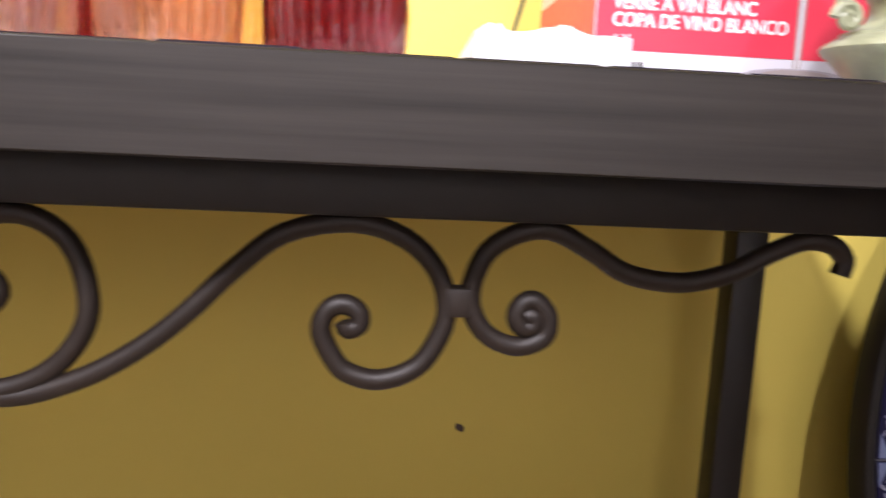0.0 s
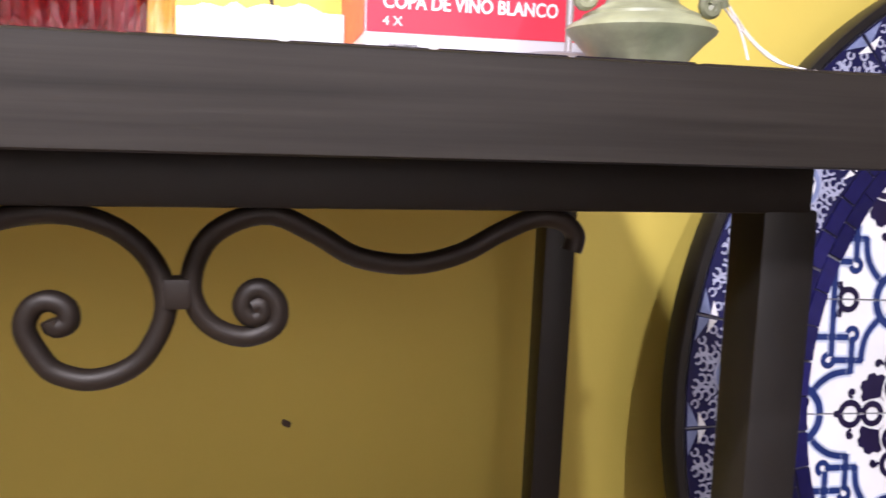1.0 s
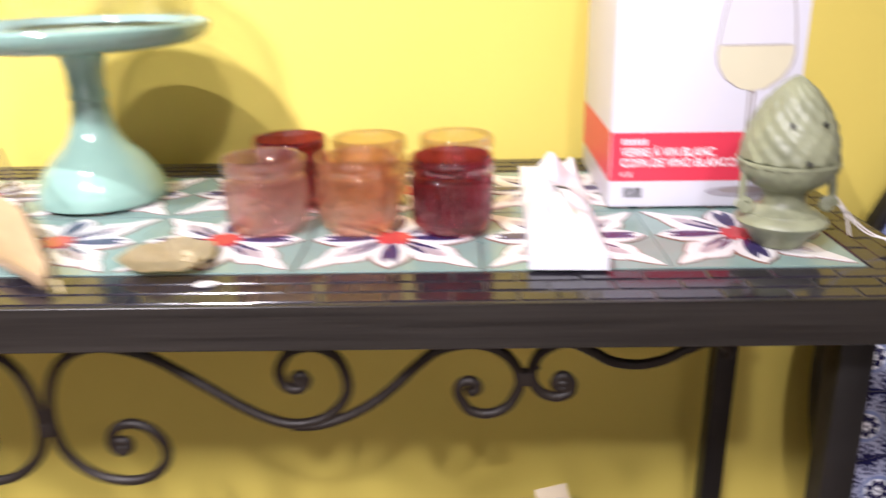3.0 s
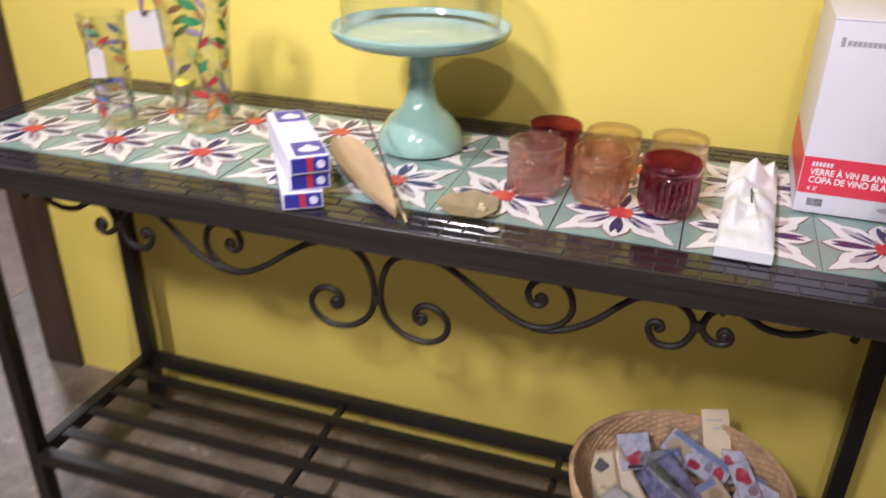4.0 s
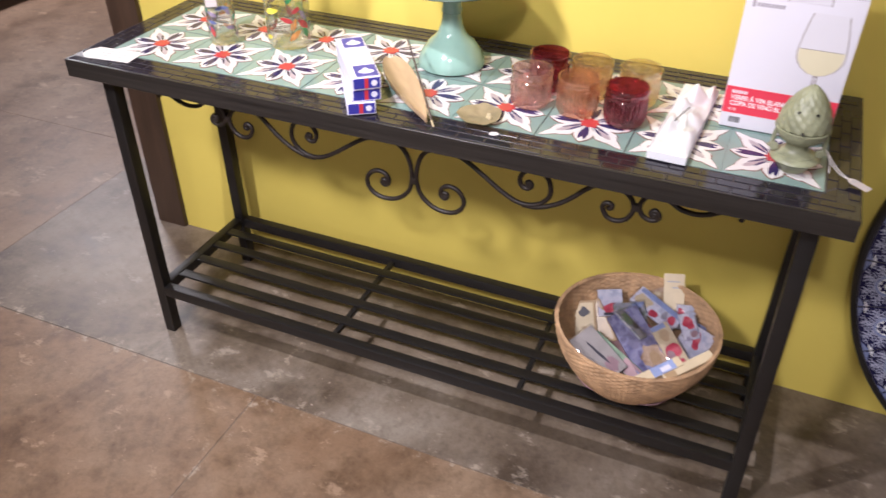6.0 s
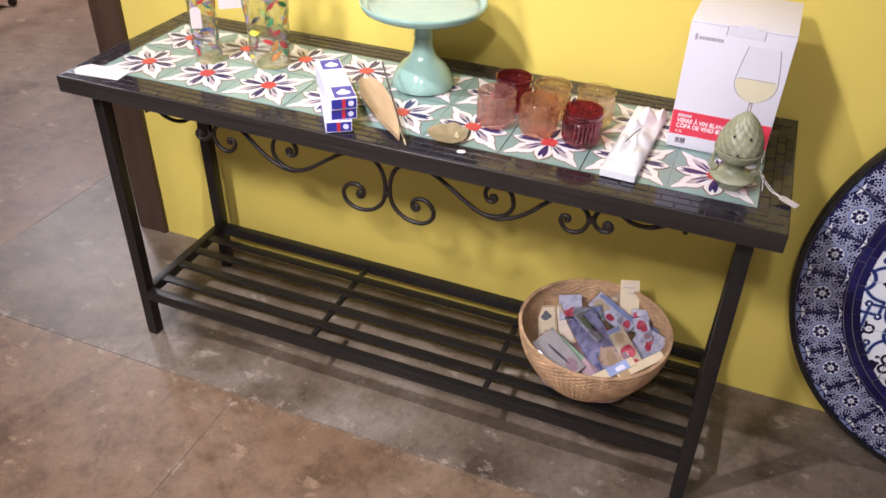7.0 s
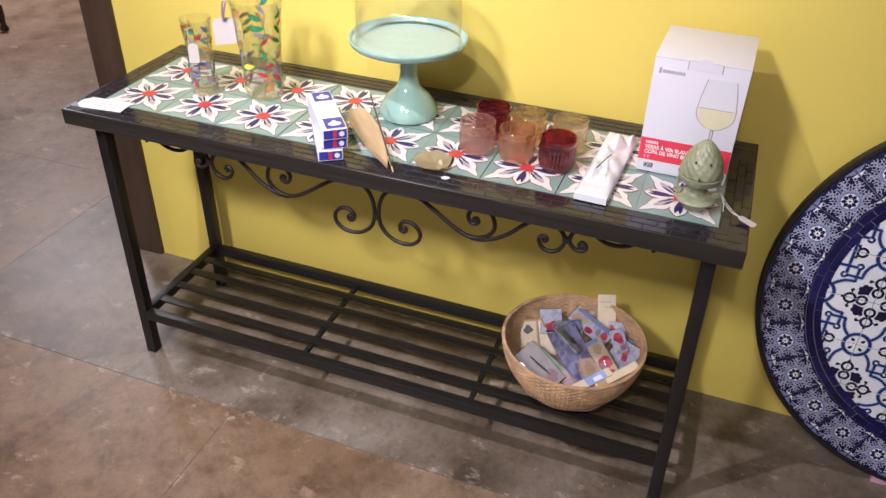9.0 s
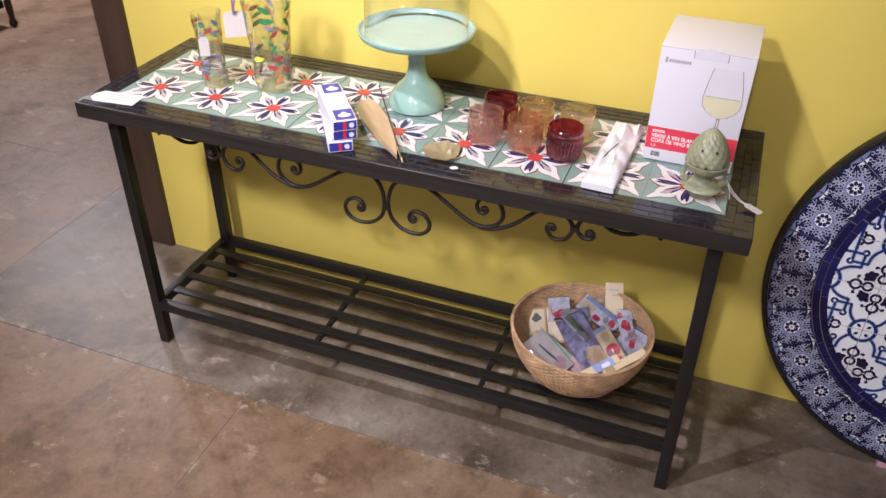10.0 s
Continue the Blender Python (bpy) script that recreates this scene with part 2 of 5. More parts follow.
B_MID = paint("disc_mid_blue_glaze", (0.20, 0.24, 0.42), 0.16, var=0.25, scale=60)
B_WHITE = paint("disc_white_glaze", (0.78, 0.79, 0.82), 0.14, var=0.05, scale=20, piece=0.04)
B_BAND = paint("disc_blue_band_glaze", (0.016, 0.032, 0.14), 0.15, var=0.25, scale=40)
B_CROSS = paint("disc_dark_navy_glaze", (0.014, 0.010, 0.040), 0.14, var=0.35, scale=30)
B_HALO = paint("disc_soft_blue_glaze", (0.50, 0.57, 0.72), 0.14, var=0.2, scale=40)
B_GROUT = paint("disc_grout", (0.17, 0.17, 0.19), 0.8)
M_PINK = paint("pink_foam", (0.72, 0.42, 0.56), 0.8)


# ---- building helpers ----
def part(name, bm, material, parent=None, label="", smooth=40):
    me = bpy.data.meshes.new(name)
    bm.normal_update()
    bm.to_mesh(me)
    bm.free()
    for mt in (material if isinstance(material, (list, tuple)) else [material]):
        me.materials.append(mt)
    if smooth:
        me.polygons.foreach_set("use_smooth", [True] * len(me.polygons))
        me.set_sharp_from_angle(angle=radians(smooth))
    ob = new(name, me)
    if parent:
        ob.parent = parent
    return tagged(ob, label=label)


def same_mesh(name, like, parent, m):
    ob = new(name, like.data)
    ob.parent = parent
    ob.matrix_local = m
    return ob


def thing(name, m, label, category, group="", kind=""):
    ob = new(name)
    ob.empty_display_size = 0.02
    ob.matrix_world = m
    return tagged(ob, label, category, group, kind)


def box(x0, x1, y0, y1, z0, z1, bevel=0.0, seg=2, bm=None):
    b = bm or bmesh.new()
    g = bmesh.ops.create_cube(b, size=1)
    bmesh.ops.scale(b, vec=(x1 - x0, y1 - y0, z1 - z0), verts=g["verts"])
    bmesh.ops.translate(b, vec=((x0 + x1) / 2, (y0 + y1) / 2, (z0 + z1) / 2), verts=g["verts"])
    if bevel:
        es = list({e for v in g["verts"] for e in v.link_edges})
        bmesh.ops.bevel(b, geom=es, offset=bevel, segments=seg, affect="EDGES", profile=0.6)
    return b


def lathe(profile, n=48, wave=None, bm=None):
    """Turn a profile of (radius, height) round z. wave(angle, radius, height) gives the radius to use."""
    b = bm or bmesh.new()
    rings = []
    for r, h in profile:
        if r < 1e-6:
            rings.append([b.verts.new((0, 0, h))])
            continue
        ring = []
        for i in range(n):
            a = 2 * math.pi * i / n
            q = wave(a, r, h) if wave else r
            ring.append(b.verts.new((q * math.cos(a), q * math.sin(a), h)))
        rings.append(ring)
    for lo, hi in zip(rings, rings[1:]):
        for i in range(n):
            j = (i + 1) % n
            if len(lo) == 1 and len(hi) == 1:
                continue
            if len(lo) == 1:
                b.faces.new((lo[0], hi[j], hi[i]))
            elif len(hi) == 1:
                b.faces.new((lo[i], lo[j], hi[0]))
            else:
                b.faces.new((lo[i], lo[j], hi[j], hi[i]))
    bmesh.ops.recalc_face_normals(b, faces=b.faces)
    return b


def tube(points, radius, n=10, bm=None, taper=None):
    """A round bar along a line of points."""
    b = bm or bmesh.new()
    pts = [Vector(p) for p in points]
    rings = []
    side = None
    for i, p in enumerate(pts):
        d = (pts[min(i + 1, len(pts) - 1)] - pts[max(i - 1, 0)]).normalized()
        if side is None:
            side = d.orthogonal().normalized()
        side = (side - d * side.dot(d)).normalized()
        up = d.cross(side)
        r = radius * (taper(i / (len(pts) - 1)) if taper else 1)
        rings.append([b.verts.new(p + r * (math.cos(2 * math.pi * k / n) * side + math.sin(2 * math.pi * k / n) * up)) for k in range(n)])
    for lo, hi in zip(rings, rings[1:]):
        for k in range(n):
            b.faces.new((lo[k], lo[(k + 1) % n], hi[(k + 1) % n], hi[k]))
    b.faces.new(rings[0][::-1])
    b.faces.new(rings[-1])
    bmesh.ops.recalc_face_normals(b, faces=b.faces)
    return b


def flow(points, steps=10):
    """A smooth line through points."""
    pts = [Vector(p) for p in points]
    ext = [2 * pts[0] - pts[1]] + pts + [2 * pts[-1] - pts[-2]]
    out = []
    for i in range(1, len(ext) - 2):
        a, b, c, d = ext[i - 1:i + 3]
        for s in range(steps):
            t = s / steps
            out.append(0.5 * (2 * b + (c - a) * t + (2 * a - 5 * b + 4 * c - d) * t * t + (3 * b - a - 3 * c + d) * t ** 3))
    out.append(pts[-1])
    return out


def slab(bm, outline, z0, z1, index=0):
    """A flat prism on an outline of (x, y), given anticlockwise."""
    lo = [bm.verts.new((x, y, z0)) for x, y in outline]
    hi = [bm.verts.new((x, y, z1)) for x, y in outline]
    n = len(outline)
    fs = [bm.faces.new(hi)]
    for i in range(n):
        j = (i + 1) % n
        fs.append(bm.faces.new((lo[i], lo[j], hi[j], hi[i])))
    for f in fs:
        f.material_index = index
    return fs


def strip(bm, line, width, z0, z1, index=0):
    """A flat band of a width along a line of (x, y)."""
    pts = [Vector(p) for p in line]
    left, right = [], []
    for i, p in enumerate(pts):
        d = (pts[min(i + 1, len(pts) - 1)] - pts[max(i - 1, 0)]).normalized()
        nrm = Vector((-d.y, d.x)) * width / 2
        left.append(p + nrm)
        right.append(p - nrm)
    for i in range(len(pts) - 1):
        q = [right[i], right[i + 1], left[i + 1], left[i]]
        top = [bm.verts.new((v.x, v.y, z1)) for v in q]
        f = bm.faces.new(top)
        f.material_index = index
        for a, c in ((0, 1), (2, 3)):
            low = [bm.verts.new((q[k].x, q[k].y, z0)) for k in (a, c)]
            g = bm.faces.new((low[0], low[1], top[c], top[a]))
            g.material_index = index


def arc(cx, cy, r, a0, a1, n=12):
    return [(cx + r * math.cos(radians(a0 + (a1 - a0) * i / n)), cy + r * math.sin(radians(a0 + (a1 - a0) * i / n))) for i in range(n + 1)]


def disc_shape(cx, cy, r, n=14, ry=None, turn=0.0):
    out = []
    for i in range(n):
        a = 2 * math.pi * i / n
        x, y = r * math.cos(a), (ry or r) * math.sin(a)
        c, s = math.cos(radians(turn)), math.sin(radians(turn))
        out.append((cx + c * x - s * y, cy + s * x + c * y))
    return out


def petal(r0, r1, w, turn, n=9, peak=0.55, grow=0.0):
    """The outline of a pointed petal from r0 to r1 along a direction."""
    side = []
    for i in range(n + 1):
        s = i / n
        k = s ** (math.log(0.5) / math.log(peak))
        side.append((r0 + (r1 - r0) * s, w * math.sin(math.pi * k) ** 0.8 if 0 < s < 1 else 0.0))
    ring = [(x, -y) for x, y in side] + [(x, y) for x, y in side[-2:0:-1]]
    c, s = math.cos(radians(turn)), math.sin(radians(turn))
    return [(c * x - s * y, s * x + c * y) for x, y in ring]


def words(name, body, size, material, parent, m, depth=0.0001, wide=1.0, bold=0.0):
    cu = bpy.data.curves.new(name, "FONT")
    cu.body, cu.size, cu.extrude, cu.offset = body, size, depth, bold
    tmp = new(name + "_line", cu)
    bpy.context.view_layer.update()
    me = bpy.data.meshes.new_from_object(tmp.evaluated_get(bpy.context.evaluated_depsgraph_get()))
    bpy.data.objects.remove(tmp)
    me.materials.clear()
    me.materials.append(material)
    ob = new(name, me)
    ob.parent = parent
    ob.matrix_local = m @ Matrix.Diagonal((wide, 1, 1, 1))
    return ob


# ---- the setting ----
WALL_Y = 0.407
floor = part("floor", box(-5, 5, -4.5, 4.0, -0.12, -0.0014), M_JOINT)
tagged(floor, "stained and sealed concrete shop floor with saw-cut joints", "floor", kind="structure")
for x0, x1, y0, y1, mt, lab in (
        (-0.70, 5, -0.1135, 0.76, M_GREY, "grey worn concrete strip"),
        (-5, 0.3165, -4.5, -0.1165, M_BROWN, "brown stained concrete"),
        (0.3195, 5, -4.5, -0.1165, M_BROWN, "brown stained concrete"),
        (-5, -0.7015, -0.1135, 0.76, M_BROWN, "brown stained concrete"),
        (-5, 5, 0.7615, 4.0, M_BROWN, "brown stained concrete")):
    part("floor_slab", box(x0, x1, y0, y1, -0.1, 0.0), mt, floor, lab, smooth=0)
tagged(part("wall_back", box(-0.31, 5, WALL_Y, WALL_Y + 0.12, 0, 2.9), M_WALL), "mustard yellow painted shop wall with small scuffs", "wall", kind="structure")
spot = part("scuff", lathe([(0, 0), (0.0035, 0.0002), (0.0028, 0.0006), (0, 0.0008)], 10, lambda a, r, h: r * (1 + 0.4 * math.cos(2 * a + 0.6))), M_POST, None)
spot.matrix_world = pose(1.153, WALL_Y, 0.4495, 90, 0, 0) @ Matrix.Diagonal((1, 1.5, 1, 1))
spot.parent = bpy.data.objects["wall_back"]
tagged(part("post", box(-0.385, -0.285, 0.391, 0.54, 0, 2.9, 0.004), M_POST), "dark brown painted wooden post at the wall's end", "post", kind="structure")
tagged(part("wall_south", box(-5, 5, -4.6, -4.5, 0, 2.9), M_PLAIN), "plain far shop wall", "wall", kind="structure")
tagged(part("wall_north", box(-5, 5, 4.0, 4.1, 0, 2.9), M_PLAIN), "plain far shop wall", "wall", kind="structure")
tagged(part("wall_west", box(-5.1, -5, -4.5, 4.0, 0, 2.9), M_PLAIN), "plain far shop wall", "wall", kind="structure")
tagged(part("wall_east", box(5, 5.1, -4.5, 4.0, 0, 2.9), M_PLAIN), "plain far shop wall", "wall", kind="structure")
tagged(part("ceiling", box(-5.1, 5.1, -4.6, 4.1, 2.9, 3.0), M_CEIL), "plain painted ceiling", "ceiling", kind="structure")

# ---- the console table ----
TOP = 0.757
X0, X1, Y0, Y1 = -0.055, 1.420, -0.064, 0.380
TALL = Matrix.Diagonal((1, 1, 0.94, 1))
PITCH = 0.152
table = thing("console_table", pose(0, 0, 0), "black iron console table with a flower-tiled top and scrolled apron", "table")
top = part("tabletop", box(X0 + 0.003, X1 - 0.003, Y0 + 0.003, Y1 - 0.003, 0.7215, TOP - 0.0052), M_EDGE, table, "dark iron tray frame")
part("grout", box(X0 + 0.003, X1 - 0.003, Y0 + 0.003, Y1 - 0.003, 0.74, TOP - 0.0011), M_GROUT, top, smooth=0)
rim = bmesh.new()
for a in ((X0, X1, Y0, Y0 + 0.0045), (X0, X1, Y1 - 0.0045, Y1), (X0, X0 + 0.0045, Y0 + 0.0045, Y1 - 0.0045), (X1 - 0.0045, X1, Y0 + 0.0045, Y1 - 0.0045)):
    box(*a, 0.7195, TOP - 0.0012, 0.0008, 1, bm=rim)
part("rim", rim, M_EDGE, top)


def leg(name, xt, xb, y):
    b = box(-0.014, 0.014, 0, 0.028, 0, 0.699, 0.0025)
    for v in b.verts:
        v.co.x += xb + (xt - xb) * v.co.z / 0.699
        v.co.y += y
    return part(name, b, M_IRON, table)


LEGS = ((-0.012, -0.017, -0.012), (1.366, 1.377, -0.012), (-0.018, -0.013, 0.320), (1.385, 1.381, 0.320))
for xt, xb, y in LEGS:
    leg("leg", xt, xb, y)
for a in ((-0.024, 1.376, -0.012, 0.013), (-0.03, 1.395, 0.32, 0.348), (-0.026, 0.0, 0.016, 0.318), (1.354, 1.380, 0.016, 0.318)):
    part("top_rail", box(*a, 0.697, 0.7185, 0.002), M_IRON, table)
part("shelf_rail", box(-0.003, 1.363, -0.012, 0.012, 0.120, 0.148, 0.003), M_IRON, table)
part("shelf_rail", box(0.001, 1.367, 0.322, 0.346, 0.120, 0.148, 0.003), M_IRON, table)
part("shelf_rail", box(-0.028, -0.004, 0.016, 0.320, 0.120, 0.147, 0.003), M_IRON, table)
part("shelf_rail", box(1.366, 1.390, 0.016, 0.320, 0.120, 0.147, 0.003), M_IRON, table)
for y in (0.062, 0.131, 0.200, 0.263):
    part("shelf_slat", box(-0.004, 1.366, y - 0.0125, y + 0.0125, 0.1395, 0.1455, 0.0015), M_IRON, table)
for x in (0.464, 0.915):
    part("cross_bar", box(x - 0.006, x + 0.006, 0.012, 0.322, 0.127, 0.139, 0.001), M_IRON, table)


MID = 0.6895


def scroll(name, pts, flip):
    q = [(2 * MID - p[0] if flip else p[0], -0.004, p[2]) for p in pts]
    b = tube(q, 0.0044, 10)
    part(name, b, M_SCROLL, table)


for flip in (False, True):
    # large scroll by the middle, over a crest and down into a smaller curl
    big = [(0.754, 0.597), (0.749, 0.599), (0.7495, 0.604), (0.755, 0.604), (0.757, 0.598), (0.7515, 0.593), (0.7445, 0.597), (0.7432, 0.607), (0.749, 0.617), (0.762, 0.6215), (0.778, 0.616),
           (0.789, 0.600), (0.787, 0.582), (0.773, 0.568), (0.751, 0.5632), (0.724, 0.570), (0.7025, 0.590), (0.6945, 0.618), (0.697, 0.650), (0.708, 0.676), (0.728, 0.691), (0.754, 0.694),
           (0.787, 0.685), (0.820, 0.6645), (0.858, 0.638), (0.888, 0.6225), (0.912, 0.620), (0.934, 0.628), (0.948, 0.644), (0.951, 0.661), (0.944, 0.682), (0.926, 0.6925), (0.905, 0.688),
           (0.8945, 0.672), (0.898, 0.657), (0.909, 0.653), (0.9165, 0.660), (0.913, 0.667), (0.907, 0.664), (0.910, 0.659)]
    scroll("scroll_bar", flow([Vector((x, 0, z)) for x, z in big], 4), flip)
    # low start, up over a crest, round into a curl
    small = [(0.902, 0.6175), (0.925, 0.6185), (0.950, 0.627), (0.972, 0.640), (0.990, 0.655), (1.008, 0.673), (1.028, 0.6885), (1.055, 0.694), (1.077, 0.688), (1.091, 0.674), (1.095, 0.656), (1.088, 0.639),
             (1.079, 0.6312), (1.067, 0.628), (1.0565, 0.6302), (1.050, 0.635), (1.0435, 0.648), (1.046, 0.657), (1.0525, 0.660), (1.0585, 0.657), (1.059, 0.6515), (1.0545, 0.6495), (1.053, 0.6525)]
    scroll("scroll_bar", flow([Vector((x, 0, z)) for x, z in small], 4), flip)
    # small curl whose tail waves out to the end
    wave = [(1.1285, 0.6565), (1.1315, 0.6575), (1.1325, 0.6535), (1.128, 0.652), (1.1245, 0.6565), (1.127, 0.6625), (1.1325, 0.6635), (1.138, 0.657), (1.1365, 0.648), (1.1245, 0.644), (1.111, 0.650), (1.1045, 0.664),
            (1.109, 0.681), (1.120, 0.6905), (1.136, 0.694), (1.154, 0.686), (1.1705, 0.6765), (1.1935, 0.6735), (1.214, 0.678), (1.231, 0.687), (1.247, 0.6935), (1.259, 0.692), (1.2652, 0.686), (1.264, 0.679)]
    scroll("scroll_bar", flow([Vector((x, 0, z)) for x, z in wave], 4), flip)
    x = 2 * MID - 1.0998 if flip else 1.0998
    part("collar", box(x - 0.0055, x + 0.0055, -0.0095, 0.0015, 0.6565, 0.669, 0.002), M_SCROLL, table)
part("collar", box(MID - 0.006, MID + 0.006, -0.0095, 0.0015, 0.611, 0.624, 0.002), M_SCROLL, table)

# ---- flower tiles ----
T = bmesh.new()
h = 0.0752
slab(T, [(-h, -h), (h, -h), (h, h), (-h, h)], -0.008, 0.0, 0)
def ruffle(outline, cx, cy, amount, waves, seed):
    """Push an outline in and out a little, as hand-painted edges run."""
    out = []
    for i, (x, y) in enumerate(outline):
        k = 1 + amount * math.sin(waves * i + seed)
        out.append((cx + (x - cx) * k, cy + (y - cy) * k))
    return out


for k, turn in enumerate((45, 135, 225, 315, 0, 90, 180, 270)):
    corner = k < 4
    c, s = math.cos(radians(turn)), math.sin(radians(turn))
    e = 0.00005 * k + (0 if corner else 0.0004)
    if corner:
        # a lobed base that runs out into a long tip
        for grow, top_z, mi in ((0.0019, 0.0003, 1), (0.0, 0.0011, 2)):
            slab(T, petal(0.020, 0.0985 + grow, 0.0105 + grow, turn, 11, peak=0.42), 0, top_z + e, mi)
            for sgn in (-1, 1):
                slab(T, ruffle(petal(0.014, 0.070 + grow, 0.0112 + grow, turn + 9 * sgn, 9, peak=0.62), c * 0.05, s * 0.05, 0.05, 2.1, k + sgn), 0, top_z - 0.00002 * (2 + sgn) + e, mi)
        slab(T, ruffle(petal(0.024, 0.066, 0.0056, turn, 9, peak=0.6), c * 0.05, s * 0.05, 0.06, 1.7, k), 0, 0.0016 + e, 4)
        for sgn in (-1, 1):
            slab(T, petal(0.016, 0.050, 0.0022, turn + 8 * sgn, 5, peak=0.5), 0, 0.0019 + e + 0.00002 * sgn, 3)
    else:
        for grow, top_z, mi in ((0.0018, 0.0003, 1), (0.0, 0.0011, 2)):
            slab(T, ruffle(petal(0.008, 0.0695 + grow, 0.0160 + grow, turn, 11, peak=0.55), c * 0.04, s * 0.04, 0.025, 1.9, k), 0, top_z + e, mi)
        for sgn in (-1, 1):
            slab(T, petal(0.012, 0.062, 0.0046, turn + 4.4 * sgn, 9, peak=0.55), 0, 0.0017 + e + 0.00003 * sgn, 3)
star = []
for i in range(32):
    a = 2 * math.pi * i / 32
    r = 0.0155 + 0.0025 * math.cos(8 * a)
    star.append((r * math.cos(a), r * math.sin(a)))
slab(T, star, 0, 0.0028, 5)
tile = part("flower_tile", T, [M_TEAL, M_BROWNLINE, M_WGLAZE, M_NAVY, M_MAUVE, M_RED], top, smooth=0)
tile.matrix_local = pose(PITCH / 2, PITCH / 2, TOP)
for j in range(2):
    for i in range(9):
        if i or j:
            wob = random.uniform(-0.0005, 0.0005)
            same_mesh("flower_tile", tile, top, pose((i + 0.5) * PITCH + wob, (j + 0.5) * PITCH + 0.002 * j, TOP + random.uniform(-0.0003, 0.0003), random.uniform(-0.2, 0.2), random.uniform(-0.2, 0.2), 90 * random.randrange(4)))

# black mosaic strips round the tiles
bl, bw, gap = 0.0475, 0.0162, 0.002
brick = part("mosaic_brick", box(-bl / 2, bl / 2, -bw / 2, bw / 2, -0.004, 0.0, 0.0008, 1), M_BRICK, top, smooth=0)
brick.matrix_local = pose(0.66, -0.047, TOP)
for row in range(3):
    for side in (0, 1):
        y = (-0.0505 + row * 0.0188) if side == 0 else (0.3265 + row * 0.0195)
        n = 29
        for i in range(n):
            x = -0.024 + i * (bl + gap) + (0.5 * (bl + gap) if row % 2 else 0)
            if x > 1.40:
                continue
            same_mesh("mosaic_brick", brick, top, pose(x, y, TOP + random.uniform(-0.0004, 0.0002), 0, 0, random.uniform(-0.4, 0.4)))
        x = (-0.0435 + row * 0.0172) if side == 0 else (1.3775 + row * 0.0160)
        for i in range(7):
            y = 0.016 + i * (bl + gap) + (0.5 * (bl + gap) if row % 2 else 0)
            if y < 0.312:
                same_mesh("mosaic_brick", brick, top, pose(x, y, TOP + random.uniform(-0.0004, 0.0002), 0, 0, 90 + random.uniform(-0.4, 0.4)))
bpy.data.objects.remove(brick)

# ---- things on the table ----
def tag_card(name, w, d, m, label, parent=None, lines=3):
    """A small paper tag with a punched hole and faint handwriting as bars."""
    t = thing(name, m, label, "tag") if parent is None else parent
    b = bmesh.new()
    c = w * 0.14
    slab(b, [(-w / 2 + c, -d / 2), (w / 2, -d / 2), (w / 2, d / 2), (-w / 2 + c, d / 2), (-w / 2, d / 2 - c), (-w / 2, -d / 2 + c)], 0, 0.0005)
    card = part("card", b, M_WHITEPAPER if parent is None else M_TAGPAPER, t, smooth=0)
    hole = part("eyelet", lathe([(0.0016, 0), (0.0016, 0.0009), (0.0032, 0.0009), (0.0032, 0)], 14), M_INK, t)
    for i in range(lines):
        y = d * (0.22 - 0.2 * i)
        part("writing", box(-w * 0.2, w * random.uniform(0.15, 0.4), y, y + d * 0.05, 0.0005, 0.0007), M_INK, t, smooth=0)
    if parent is None:
        hole.location = (-w / 2 + 0.008, 0, 0)
        return t
    for ob in (card, hole):
        ob.matrix_local = m
    hole.matrix_local = m @ pose(-w / 2 + 0.008, 0, 0)
    for ob in t.children:
        if ob.name.startswith("writing") and ob.matrix_local == Matrix():
            ob.matrix_local = m
    return t


tag_card("price_tag", 0.118, 0.054, pose(0.0195, -0.0125, TOP + 0.001, 0, 0, 6), "large white paper price tag lying on the table corner")

# blue incense boxes, two stacked on a third
BOX_L, BOX_W, BOX_H = 0.188, 0.050, 0.0225


def incense_box(m):
    t = thing("incense_box", m, "blue and white printed cardboard incense box in a stack", "box", "incense boxes")
    L, W, Hh = BOX_L, BOX_W, BOX_H
    part("carton", box(-W / 2, W / 2, 0, L, 0, Hh, 0.0012), M_LILAC, t)
    e = 0.0003
    for y0, y1 in ((0.004, 0.052), (L - 0.05, L - 0.004)):
        part("print", box(-W / 2 + 0.009, W / 2 - 0.002, y0, y1, Hh - 0.001, Hh + e), M_BLUE, t, smooth=0)
        b = bmesh.new()
        slab(b, disc_shape(0.004, (y0 + y1) / 2 - 0.004, 0.0135, 16, 0.009), Hh, Hh + 2 * e)
        slab(b, disc_shape(0.004, (y0 + y1) / 2 + 0.006, 0.005, 12), Hh, Hh + 2.4 * e)
        part("emblem", b, M_LILAC, t, smooth=0)
    part("print", box(-W / 2 + 0.002, W / 2 - 0.002, -e, 0.001, 0.002, Hh - 0.002), M_BLUE, t, smooth=0)
    part("print", box(-0.004, 0.003, -2 * e, 0.001, 0.002, Hh - 0.002), M_PRED, t, smooth=0)
    b = lathe([(0, 0), (0.0055, 0), (0.0055, 0.0004), (0, 0.0004)], 14)
    seal = part("seal", b, M_LILAC, t)
    seal.matrix_local = pose(0.013, -2 * e, Hh / 2, 90)
    part("print", box(W / 2 - 0.001, W / 2 + e, 0.004, L - 0.004, 0.003, Hh - 0.006), M_BLUE, t, smooth=0)
    return t


ib = incense_box(pose(0.614, -0.052, TOP + 0.0025, 0, 0, 33))
copy_thing(ib, pose(0.6205, -0.042, TOP + 0.0025 + BOX_H + 0.0005, 0, 0, 37.5))
